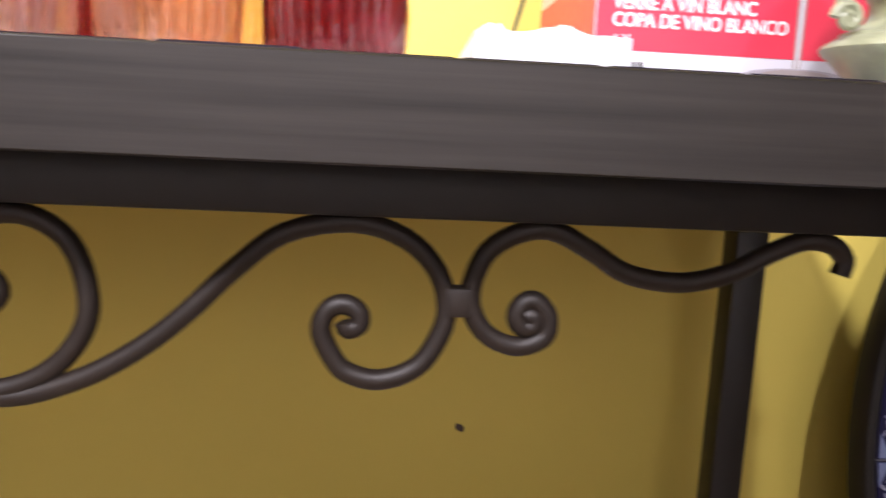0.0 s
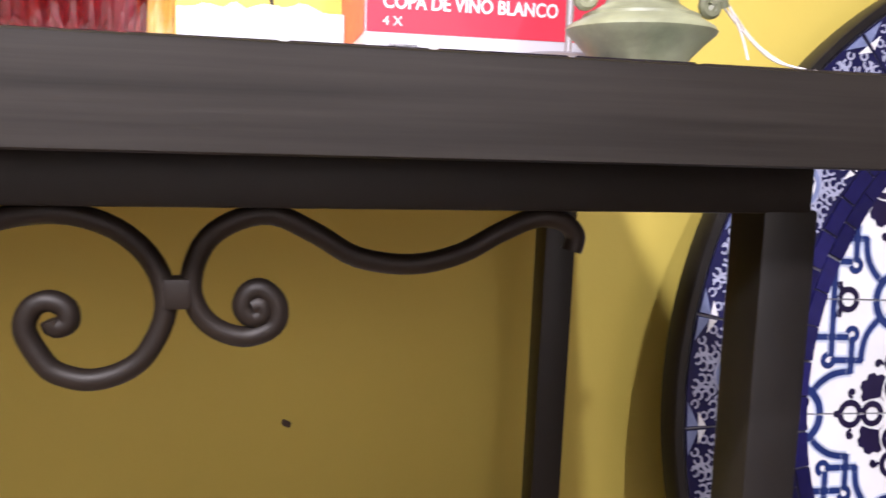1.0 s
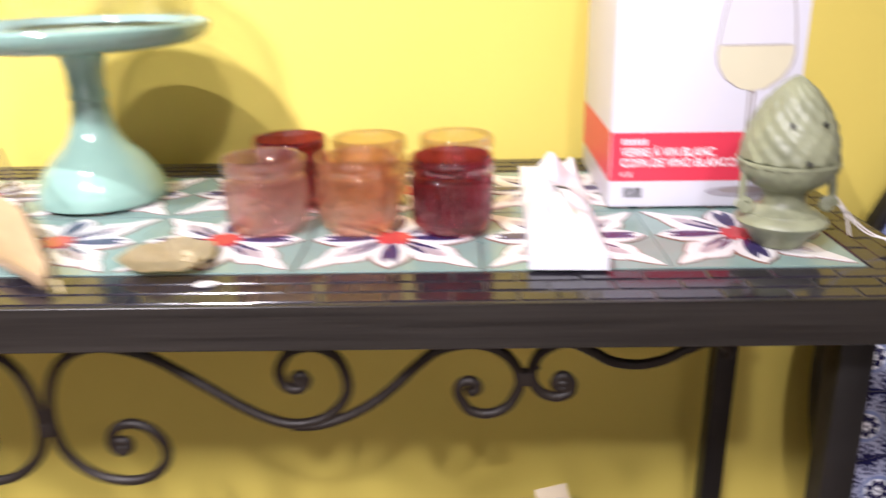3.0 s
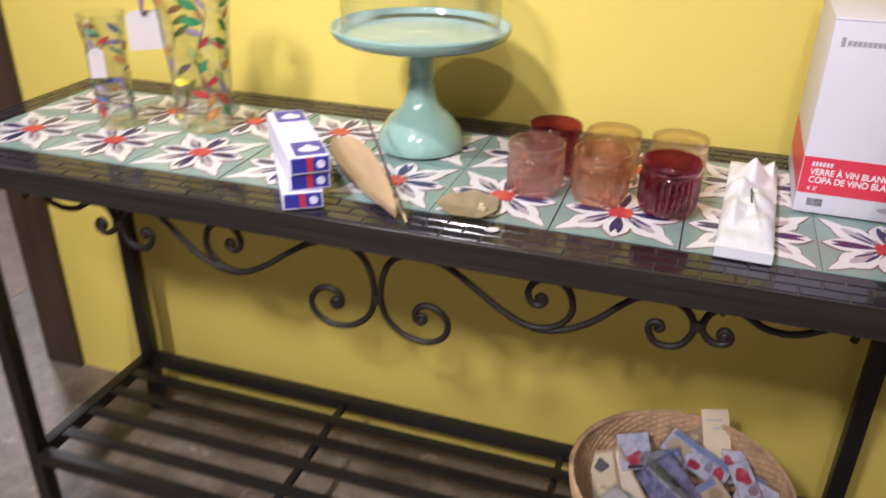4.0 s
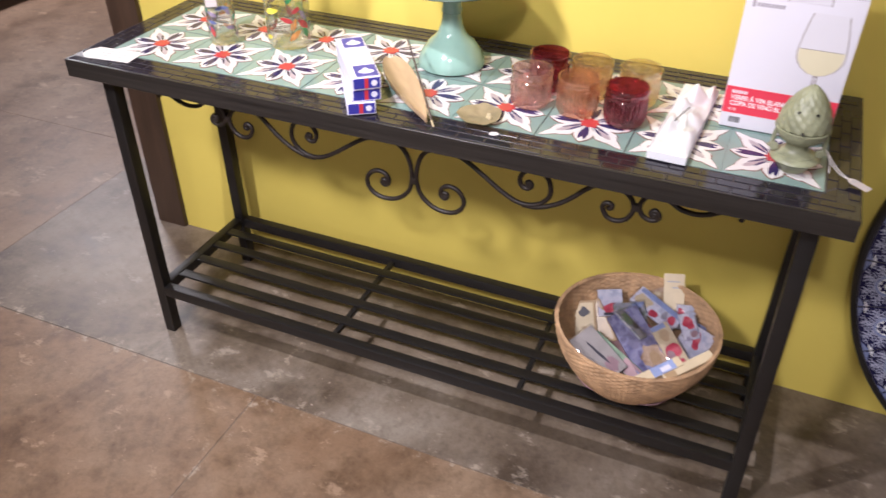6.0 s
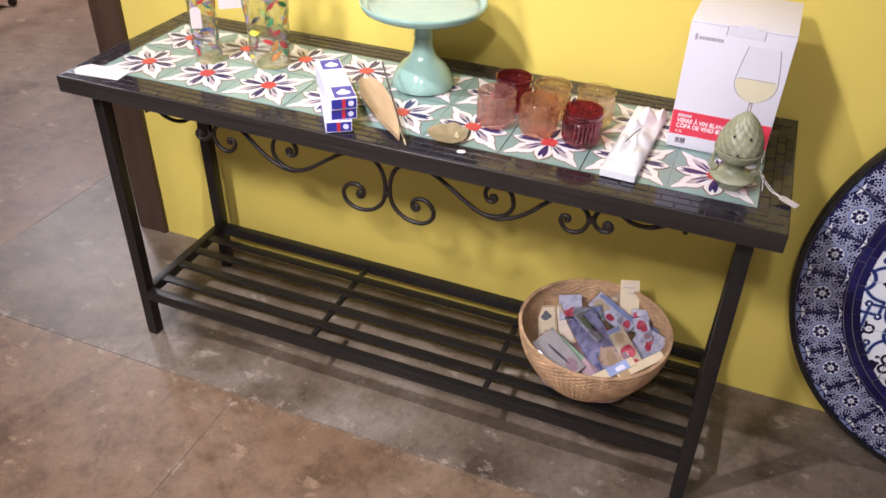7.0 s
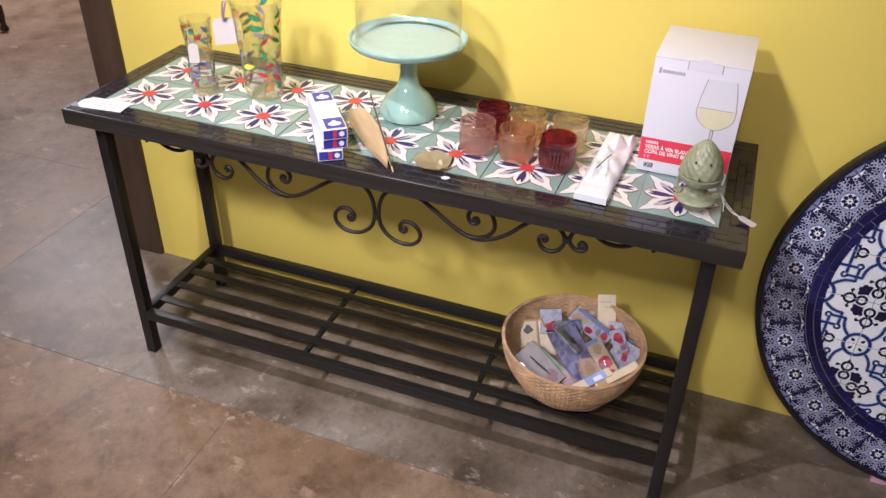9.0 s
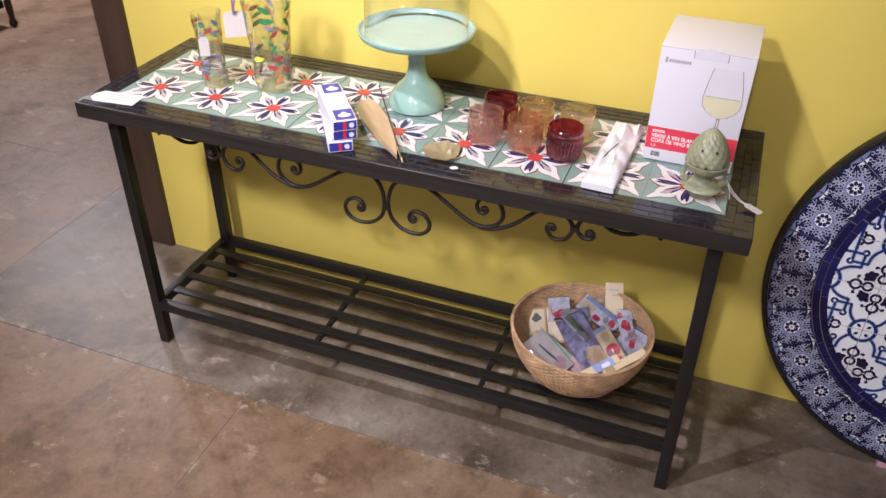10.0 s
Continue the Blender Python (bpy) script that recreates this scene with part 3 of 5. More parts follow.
copy_thing(ib, pose(0.6235, -0.045, TOP + 0.0025 + 2 * BOX_H + 0.001, 0, 0, 38))

# wooden leaf with a stick of incense
leafy = thing("incense_holder", pose(0.570, 0.150, TOP + 0.0028, 0, 0, -49.5), "light wooden leaf-shaped incense holder with a thin stick", "incense holder")
b = bmesh.new()
N, K = 26, 8
grid = []
for i in range(N + 1):
    s = i / N
    x = 0.248 * s
    w = 0.026 * abs(math.sin(math.pi * (0.01 + 0.985 * s) ** 0.6)) ** 0.8 + 0.001
    row = []
    for k in range(K + 1):
        u = -1 + 2 * k / K
        row.append((x, u * w, 0.004 + 0.012 * (1 - s) ** 2 + 0.005 * u * u))
    grid.append(row)
hi = [[b.verts.new((x, y, zz + 0.004)) for x, y, zz in r] for r in grid]
lo = [[b.verts.new((x, y * 0.96, max(0.0, zz - 0.004))) for x, y, zz in r] for r in grid]
for i in range(N):
    for k in range(K):
        b.faces.new((hi[i][k], hi[i + 1][k], hi[i + 1][k + 1], hi[i][k + 1]))
        b.faces.new((lo[i][k], lo[i][k + 1], lo[i + 1][k + 1], lo[i + 1][k]))
    b.faces.new((hi[i][0], lo[i][0], lo[i + 1][0], hi[i + 1][0]))
    b.faces.new((hi[i][K], hi[i + 1][K], lo[i + 1][K], lo[i][K]))
b.faces.new([*hi[0], *lo[0][::-1]])
b.faces.new([*hi[N][::-1], *lo[N]])
bmesh.ops.recalc_face_normals(b, faces=b.faces)
part("leaf", b, M_WOOD, leafy)
part("stick", tube([(0.262, 0.006, 0.012), (0.055, 0.022, 0.075)], 0.0017, 8), M_STICK, leafy, "dark incense stick")
part("ferrule", tube([(0.275, 0.005, 0.006), (0.235, 0.008, 0.019)], 0.0026, 10, taper=lambda s: 0.5 + 0.5 * s), M_BRASS, leafy, "metal tip")

# brass leaf dish
dish = thing("leaf_dish", pose(0.811, 0.019, TOP + 0.0025, 0, 0, 190), "small brass leaf-shaped incense dish with a knob", "dish")
b = bmesh.new()
outl = []
for i in range(40):
    a = 2 * math.pi * i / 40
    r = 0.033 * (1 + 0.28 * max(0, math.cos(a)) ** 4 + 0.04 * math.cos(5 * a))
    outl.append((r * math.cos(a) * 1.02, r * math.sin(a) * 1.25))
for ring in range(1):
    rows = []
    for s in (0.0, 0.35, 0.7, 0.9, 1.0):
        rows.append([b.verts.new((x * s, y * s, 0.001 + 0.007 * s ** 3 + 0.0015 * math.sin(3 * i * 0.3) * s)) for i, (x, y) in enumerate(outl)] if s else [b.verts.new((0, 0, 0.001))])
    for i in range(40):
        j = (i + 1) % 40
        b.faces.new((rows[0][0], rows[1][i], rows[1][j]))
        for p, q in zip(rows[1:], rows[2:]):
            b.faces.new((p[i], q[i], q[j], p[j]))
bmesh.ops.solidify(b, geom=b.faces, thickness=0.0012)
part("bowl", b, M_BRASS, dish)
part("knob", lathe([(0.0, 0.0085), (0.003, 0.0075), (0.0042, 0.005), (0.0030, 0.002), (0.006, 0.001), (0.006, 0.0)], 14), M_BRASS, dish).location = (-0.012, -0.004, 0.001)
part("knob", lathe([(0.0, 0.0075), (0.0026, 0.0065), (0.0034, 0.004), (0.0022, 0.001), (0.0022, 0.0)], 12), M_BRASS, dish).location = (-0.016, 0.005, 0.001)
chip = thing("paper_sticker", pose(0.850, -0.026, TOP + 0.0012, 0, 0, 20), "small round white paper sticker on the mosaic edge", "sticker")
b = bmesh.new()
slab(b, disc_shape(0, 0, 0.0085, 18, 0.006), 0, 0.0008)
part("paper", b, M_WHITEPAPER, chip, smooth=0)

# cake stand and dome
stand = thing("cake_stand", pose(0.671, 0.217, TOP + 0.0025) @ Matrix.Diagonal((1, 1, 1.03, 1)), "mint green glazed pedestal cake stand with a shallow rim", "cake stand")
prof = [(0, 0.004), (0.050, 0.004), (0.060, 0.0), (0.0645, 0.002), (0.0655, 0.008), (0.064, 0.016), (0.057, 0.030), (0.047, 0.044), (0.0435, 0.047),
        (0.0405, 0.050), (0.033, 0.056), (0.026, 0.066), (0.021, 0.080), (0.0185, 0.096), (0.0175, 0.101), (0.0195, 0.103), (0.0195, 0.108),
        (0.0180, 0.111), (0.0185, 0.130), (0.022, 0.143), (0.030, 0.149)]
part("pedestal", lathe(prof, 56), M_MINT, stand)
plate = [(0, 0.150), (0.030, 0.149), (0.085, 0.151), (0.112, 0.155), (0.124, 0.161), (0.1280, 0.168), (0.1287, 0.172), (0.1270, 0.1745), (0.1245, 0.1735),
         (0.122, 0.167), (0.117, 0.1625), (0.105, 0.161), (0.098, 0.1634), (0.09, 0.1610), (0.081, 0.1632), (0.073, 0.1608), (0.064, 0.1631), (0.055, 0.1607), (0.046, 0.1630), (0.037, 0.1607), (0.028, 0.1628), (0.018, 0.1612), (0, 0.1618)]
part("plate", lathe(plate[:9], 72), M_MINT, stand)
# upper face: reflected light is put into its paler colour
part("plate_top", lathe(plate[8:], 72), M_MINT_SHEEN, stand, "glazed upper face, paled with painted sheen")
dome = thing("glass_dome", pose(0.671, 0.217, TOP + 0.1697), "clear glass cake dome standing on the mint stand", "glass dome")
dp = [(0.1125, 0.0)] + [(0.1125, 0.01 * i) for i in range(1, 8)]
dp += [(0.1125 - 0.035 * (1 - math.cos(radians(a))) if a < 46 else 0.1125 - 0.035 * (1 - math.cos(radians(a))), 0.075 + 0.034 * math.sin(radians(a))) for a in range(10, 91, 10)]
dp += [(0.060, 0.1135), (0.040, 0.1165), (0.018, 0.1185), (0.010, 0.120)]
inner = [(max(0.004, r - 0.0022), hh - (0.0022 if hh > 0.1 else 0)) for r, hh in dp[::-1]]
part("glass", lathe(dp + [(0.006, 0.1203)] + inner, 64), G_DOME, dome)
part("bead", lathe([(0.1100, 0.0), (0.1140, 0.0005), (0.1148, 0.003), (0.1138, 0.005), (0.1125, 0.0055)], 64), G_DOME, dome)
part("knob", lathe([(0.0085, 0.119), (0.008, 0.125), (0.013, 0.131), (0.0165, 0.139), (0.013, 0.147), (0.0, 0.150)], 28), G_CLEAR, dome)

# ribbed glass votives
def votive(glass, x, y, label):
    t = thing("votive_glass", pose(x - 0.002, y + 0.004, TOP + 0.0028, 0, 0, random.uniform(0, 40)) @ TALL, label, "candle glass", "ribbed votive glasses")

    def ribs(a, r, h):
        k = max(0.0, min(1.0, (h - 0.006) / 0.006)) * max(0.0, min(1.0, (0.054 - h) / 0.004))
        return r + 0.0019 * k * (2 * abs(math.cos(14 * a)) - 1.2) * (1 if r > 0.0325 else 0)
    cup = [(0, 0.0012), (0.022, 0.001), (0.026, 0.0), (0.0292, 0.003), (0.0305, 0.008), (0.0312, 0.014), (0.0318, 0.028), (0.0322, 0.042), (0.0322, 0.050), (0.0308, 0.0535)]
    bore = [(0.0286, 0.054), (0.0288, 0.040), (0.0280, 0.016), (0.025, 0.0085), (0, 0.0075)]
    lip = [(0.0308, 0.0535), (0.0308, 0.0555), (0.0328, 0.058), (0.0332, 0.063), (0.0330, 0.068), (0.0318, 0.0698), (0.0305, 0.0690), (0.0295, 0.062), (0.0286, 0.054)]

    def sized(p):
        return [(r * 1.12, hh * 1.04) for r, hh in p]
    part("cup", lathe(sized(cup + bore), 180, ribs), glass, t, smooth=25)
    part("lip", lathe(sized(lip), 64), glass, t)


votive(G_PINK, 0.872, 0.103, "pale pink ribbed glass votive holder")
votive(G_PEACH, 0.957, 0.102, "peach ribbed glass votive holder")
votive(G_RED, 1.042, 0.097, "deep red ribbed glass votive holder")
votive(G_RED, 0.880, 0.184, "deep red ribbed glass votive holder behind a pink one")
votive(G_AMBER, 0.960, 0.180, "amber ribbed glass votive holder")
votive(G_PALE, 1.046, 0.184, "pale yellow ribbed glass votive holder")


# painted glass vases
def leaf_mark(r, at, height, length, wide, turn):
    """A small painted leaf that lies on the curved outside of a vase."""
    b = bmesh.new()
    ring = petal(0, length, wide, turn, 7, 0.45)
    c = b.verts.new(((r + 0.0016) * math.cos(at), (r + 0.0016) * math.sin(at), height + length * 0.5 * math.sin(radians(turn))))
    c.co.x, c.co.y = (r + 0.0016) * math.cos(at + length * 0.5 * math.cos(radians(turn)) / r), (r + 0.0016) * math.sin(at + length * 0.5 * math.cos(radians(turn)) / r)
    vs = [b.verts.new(((r + 0.0006) * math.cos(at + x / r), (r + 0.0006) * math.sin(at + x / r), height + y)) for x, y in ring]
    for i in range(len(vs)):
        b.faces.new((c, vs[i], vs[(i + 1) % len(vs)]))
    return b


LEAFS = [paint("leaf_enamel_" + n, c, 0.12, var=0.45, scale=120, bump=0, coat=0.5) for n, c in (("green", (0.045, 0.24, 0.09)), ("teal", (0.06, 0.26, 0.18)), ("red", (0.45, 0.05, 0.05)), ("amber", (0.55, 0.24, 0.07)),
                                                     ("yellow", (0.8, 0.66, 0.08)), ("violet", (0.28, 0.22, 0.32)), ("blue", (0.13, 0.16, 0.34)), ("olive", (0.30, 0.36, 0.12)))]
M_VINE = paint("vine_enamel", (0.10, 0.12, 0.07), 0.4)


def vase(x, y, profile, stems, palette, label, seed, big):
    rnd = random.Random(seed)
    t = thing("glass_vase", pose(x, y, TOP + 0.0028) @ TALL, label, "vase", "painted glass vases")
    prof = profile + [(r - 0.0022, h) for r, h in profile[:0:-1]] + [(profile[1][0] - 0.006, 0.009 if big else 0.011), (0, 0.009 if big else 0.011)]
    part("glass", lathe([(0, 0.0005)] + prof, 56), G_CLEAR, t)

    def rad(h):
        for (r0, h0), (r1, h1) in zip(profile, profile[1:]):
            if h0 <= h <= h1:
                return r0 + (r1 - r0) * (h - h0) / max(1e-6, h1 - h0)
        return profile[-1][0]
    height = profile[-1][1]
    for s in range(stems):
        a0 = 2 * math.pi * s / stems + rnd.uniform(-0.15, 0.15)
        pts = []
        for i in range(22):
            hh = 0.012 + (height * 0.93 - 0.012) * i / 21
            a = a0 + 0.16 * math.sin(i * 0.55 + s)
            pts.append(((rad(hh) + 0.0004) * math.cos(a), (rad(hh) + 0.0004) * math.sin(a), hh))
        part("painted_stem", tube(pts, 0.0009, 5), M_VINE, t)
        for i in range(1, 21, 2):
            hh = pts[i][2]
            a = math.atan2(pts[i][1], pts[i][0])
            turn = rnd.choice((35, 145, 60, 120, 20, 160)) + rnd.uniform(-15, 15)
            ln = rnd.uniform(0.024, 0.036) * (1 if big else 0.75)
            if hh + ln > height:
                continue
            part("painted_leaf", leaf_mark(rad(hh), a, hh, ln, ln * 0.19, turn), rnd.choice(palette), t, smooth=60)
    return t


vS = vase(0.190, 0.137, [(0.027, 0.0), (0.0295, 0.002), (0.030, 0.010), (0.0285, 0.045), (0.0285, 0.09), (0.0300, 0.14), (0.0335, 0.175), (0.0350, 0.186)], 5,
          [LEAFS[5], LEAFS[6], LEAFS[3], LEAFS[5], LEAFS[2], LEAFS[1]], "slim clear glass vase painted with blue and violet leaves", 3, False)
vL = vase(0.322, 0.182, [(0.040, 0.0), (0.0425, 0.002), (0.043, 0.012), (0.044, 0.06), (0.047, 0.12), (0.052, 0.18), (0.057, 0.225), (0.0595, 0.238)], 6,
          [LEAFS[0], LEAFS[0], LEAFS[1], LEAFS[2], LEAFS[3], LEAFS[4], LEAFS[7], LEAFS[5]], "large clear glass vase painted with green and red leaves", 8, True)

vt = thing("vase_tag", pose(0.190, 0.137, TOP) @ TALL, "small white paper tag on a string round a slim vase", "tag")
tag_card("vase_tag", 0.046, 0.022, pose(0.010, -0.036, 0.117, 80, 0, 32) @ pose(0, 0, 0, 0, 0, -90), "", vt, 2)
part("string", tube(flow([(0.004, -0.036, 0.186), (0.004, -0.0385, 0.17), (0.002, -0.0375, 0.14)], 6), 0.0006, 5), M_STRING, vt)

vt = thing("vase_tag", pose(0.322, 0.182, TOP) @ TALL, "white paper tag on a purple ribbon at a large vase", "tag")
tag_m = pose(-0.064, -0.034, 0.164, 78, 0, 38) @ pose(0, 0, 0, 0, 0, -90)
tag_card("vase_tag", 0.060, 0.050, tag_m, "", vt, 3)
rb = bmesh.new()
for off in (0.0, 0.008):
    line = flow([(-0.046 + off, -0.036, 0.240), (-0.060 + off, -0.036, 0.234), (-0.065 + off * 0.6, -0.035, 0.212), (-0.066, -0.0345, 0.188)], 6)
    for i in range(len(line) - 1):
        p, q = line[i], line[i + 1]
        o = Vector((0.003, -0.001, 0.001))
        rb.faces.new([rb.verts.new(v) for v in (p - o, q - o, q + o, p + o)])
bmesh.ops.remove_doubles(rb, verts=rb.verts, dist=0.0002)
bmesh.ops.solidify(rb, geom=rb.faces, thickness=0.0006)
part("ribbon", rb, M_RIBBON, vt, "purple satin ribbon")

# white porcelain mountain incense holder
mount = thing("mountain_incense_holder", pose(1.101, -0.006, TOP + 0.0022, 0, 0, -2.6), "white porcelain incense holder shaped like a mountain range", "incense holder")
b = bmesh.new()
NX, NY, MW, ML = 18, 64, 0.062, 0.283
PEAKS = [(0.48, 0.77, 0.031, 0.20, 0.09), (0.30, 0.60, 0.018, 0.18, 0.10), (0.62, 0.45, 0.014, 0.22, 0.12), (0.22, 0.36, 0.014, 0.18, 0.10), (0.74, 0.24, 0.010, 0.2, 0.1), (0.88, 0.88, 0.016, 0.15, 0.07)]


def rise(u, v):
    z = 0.0
    for pu, pv, ph, su, sv in PEAKS:
        d = abs(u - pu) / su * 0.6 + abs(v - pv) / sv * 0.6
        z = max(z, ph * max(0, 1 - d * 0.8))
    n = noise.noise(Vector((u * 4, v * 12, 0.3))) * 0.003 + noise.noise(Vector((u * 9, v * 30, 2.0))) * 0.0008
    edge = min(1, min(u, 1 - u) * 9 + 0.05) * min(1, min(v, 1 - v) * 16 + 0.02)
    return 0.013 + (z + n + 0.003) * edge


hi = [[b.verts.new((MW * i / NX, ML * k / NY, rise(i / NX, k / NY))) for k in range(NY + 1)] for i in range(NX + 1)]
for i in range(NX):
    for k in range(NY):
        b.faces.new((hi[i][k], hi[i + 1][k], hi[i + 1][k + 1], hi[i][k + 1]))
edge = [hi[i][0] for i in range(NX + 1)] + [hi[NX][k] for k in range(1, NY + 1)] + [hi[i][NY] for i in range(NX - 1, -1, -1)] + [hi[0][k] for k in range(NY - 1, 0, -1)]
low = [b.verts.new((v.co.x, v.co.y, 0)) for v in edge]
for i in range(len(edge)):
    j = (i + 1) % len(edge)
    b.faces.new((low[i], low[j], edge[j], edge[i]))
b.faces.new(low[::-1])
bmesh.ops.recalc_face_normals(b, faces=b.faces)
part("range", b, M_CERAMIC, mount, smooth=70)
part("stick", tube(flow([(0.031, 0.178, 0.018), (0.030, 0.100, 0.040), (0.030, 0.030, 0.058)], 6), 0.0011, 6), M_BLACK, mount, "short black incense stick")

# wine glass carton
carton = thing("wine_glass_box", pose(1.191, 0.157, TOP + 0.0028, 0, 0, -1.0), "white and red cardboard box for four wine glasses", "box")
CW, CD, CH = 0.172, 0.184, 0.2385
part("carton", box(0, CW, 0, CD, 0, CH, 0.0015), M_CARTON, carton)
f = -0.0003
part("print_band", box(0.0008, CW - 0.0008, f, 0.001, 0.026, 0.073), M_CRED, carton, "red printed band", smooth=0)
part("print_band", box(f, 0.001, 0.001, CD - 0.001, 0.026, 0.073), M_CRED, carton, "red printed band", smooth=0)
part("print_band", box(CW - 0.001, CW - f, 0.001, CD - 0.001, 0.026, 0.073), M_CRED, carton, "red printed band", smooth=0)
words("lettering", "VERRE \u00c0 VIN BLANC", 0.0115, M_CWHITE, carton, pose(0.0105, f - 0.0002, 0.0505, 90), wide=0.84, bold=0.00022)
words("lettering", "COPA DE VINO BLANCO", 0.0115, M_CWHITE, carton, pose(0.0105, f - 0.0002, 0.0402, 90), wide=0.84, bold=0.00022)
words("lettering", "4 X", 0.0080, M_CWHITE, carton, pose(0.0105, f - 0.0002, 0.0300, 90))
b = bmesh.new()
for i in range(6):
    box(0.0108 + i * 0.0041, 0.0138 + i * 0.0041, 2 * f, f, 0.0615, 0.0670, bm=b)
tagged(part("print_bars", b, M_CBOWL, carton, smooth=0), kind="stuff")
b = bmesh.new()
x = 0.014
for i in range(16):
    w = random.choice((0.0004, 0.0007, 0.0011))
    box(x, x + w, f, 0, 0.0095, 0.0195, bm=b)
    x += w + random.choice((0.0004, 0.0006))
tagged(part("barcode", b, M_BLACK, carton, smooth=0), kind="stuff")
b = bmesh.new()
box(0.011, 0.0155, f, 0, 0.206, 0.217, bm=b)
for i in range(8):
    box(0.018 + i * 0.0052, 0.0222 + i * 0.0052, f, 0, 0.2075, 0.2135, bm=b)
tagged(part("logo_bars", b, M_CGREY, carton, smooth=0), kind="stuff")
# printed wine glass: bowl, wine, stem and foot
b = bmesh.new()
GX, GB = 0.1270, 0.111


def flat_front(bmh, outline, y, index=0):
    vs = [bmh.verts.new((x, y, z)) for x, z in outline]
    fc = bmh.faces.new(vs)
    fc.material_index = index


side = [(0.0, 0.0), (0.013, 0.003), (0.026, 0.013), (0.0335, 0.026), (0.0357, 0.039), (0.0350, 0.048)]
upper = [(0.0350, 0.048), (0.0322, 0.075), (0.0285, 0.098), (0.0255, 0.114)]
side, upper = [[(r, h * 0.86) for r, h in q] for q in (side, upper)]
full = side + upper[1:]
flat_front(b, [(GX + r, GB + h) for r, h in full] + [(GX - r, GB + h) for r, h in full[::-1][:-1]], f, 0)
flat_front(b, [(GX + r * 0.95, GB + h) for r, h in side] + [(GX - r * 0.95, GB + h) for r, h in side[::-1][:-1]], f - 0.0001, 1)
for sg in (-1, 1):
    pts = [(GX + sg * r, GB + h) for r, h in full]
    for (xa, za), (xb, zb) in zip(pts, pts[1:]):
        d = 0.0007
        flat_front(b, [(xa - d, za), (xa + d, za), (xb + d, zb), (xb - d, zb)], f - 0.0002, 2)
flat_front(b, [(GX - 0.031, GB + 0.0408), (GX + 0.031, GB + 0.0408), (GX + 0.031, GB + 0.0419), (GX - 0.031, GB + 0.0419)], f - 0.0002, 2)
bmesh.ops.recalc_face_normals(b, faces=b.faces)
part("printed_bowl", b, [M_CBOWL, M_CWINE, M_CLINE, M_CGREY], carton, "printed picture of a wine glass", smooth=0)
b = bmesh.new()
flat_front(b, [(GX - 0.0022, 0.018), (GX + 0.0022, 0.018), (GX + 0.0034, GB), (GX - 0.0034, GB)], f - 0.00015, 2)
flat_front(b, [(GX - 0.0008, 0.020), (GX + 0.0008, 0.020), (GX + 0.0012, GB - 0.002), (GX - 0.0012, GB - 0.002)], f - 0.00025, 0)
part("printed_stem", b, [M_CBOWL, M_CWINE, M_CLINE, M_CGREY], carton, smooth=0)
b = bmesh.new()
flat_front(b, [(GX + 0.034 * math.cos(a * math.pi / 10), 0.015 + 0.0055 * math.sin(a * math.pi / 10)) for a in range(20)], f - 0.0003, 3)
flat_front(b, [(GX + 0.022 * math.cos(a * math.pi / 10), 0.0165 + 0.0032 * math.sin(a * math.pi / 10)) for a in range(20)], f - 0.0004, 2)
bmesh.ops.recalc_face_normals(b, faces=b.faces)
part("printed_foot", b, [M_CBOWL, M_CWINE, M_CLINE, M_CGREY], carton, smooth=0)
# lid flap with its tuck tab
part("lid_seam", box(0.001, CW - 0.001, f, 0.0005, CH - 0.0028, CH - 0.0022), M_CGREY, carton, smooth=0)
b = bmesh.new()
slab(b, [(x, z) for x, z in [(-0.030, -0.016), (0.030, -0.016), (0.030, 0.0005), (0.013, 0.0005)] + [(0.013 * math.cos(radians(a)), 0.0005 + 0.0055 * math.sin(radians(a))) for a in range(20, 180, 20)] + [(-0.013, 0.0005), (-0.030, 0.0005)]], 0, 0.0009)
slot = bmesh.new()
for x0, x1, z0, z1 in ((0.0605, 0.0620, CH - 0.018, CH - 0.002), (0.1220, 0.1235, CH - 0.018, CH - 0.002), (0.062, 0.079, CH - 0.0012, CH - 0.0002), (0.105, 0.122, CH - 0.0012, CH - 0.0002)):
    box(x0, x1, -0.0004, 0.0004, z0, z1, bm=slot)
part("tab_slit", slot, M_CLINE, carton, smooth=0)
tab = part("tuck_tab", b, M_CARTON, carton, smooth=0)
tab.matrix_local = pose(0.092, 0.0003, CH - 0.001, 90)

# stoneware pine cone censer
urn = thing("pine_cone_censer", pose(1.316, 0.051, TOP + 0.0028) @ Matrix.Diagonal((0.94, 0.94, 0.94, 1)), "sage green stoneware pine cone censer on a pedestal foot", "incense burner")
part("foot", lathe([(0, 0), (0.021, 0), (0.0225, 0.002), (0.027, 0.009), (0.034, 0.0165), (0.0385, 0.0205), (0.0396, 0.0225), (0.0385, 0.0245), (0.034, 0.0272), (0.031, 0.0290), (0.0305, 0.0305),
                    (0.025, 0.033), (0.0195, 0.0365), (0.0178, 0.041), (0.0180, 0.046), (0.0215, 0.051)], 56), M_URN, urn)
part("bowl", lathe([(0.0215, 0.051), (0.028, 0.0545), (0.0355, 0.0605), (0.0403, 0.0675), (0.0420, 0.0745), (0.0412, 0.0762)], 64, lambda a, r, h: r + (0.0008 * math.sin(18 * a + 700 * h) if h > 0.06 else 0)), M_URN, urn)
part("band", lathe([(0.0410, 0.0735), (0.0428, 0.0745), (0.0428, 0.0765), (0.0405, 0.0775)], 64), M_URN, urn)


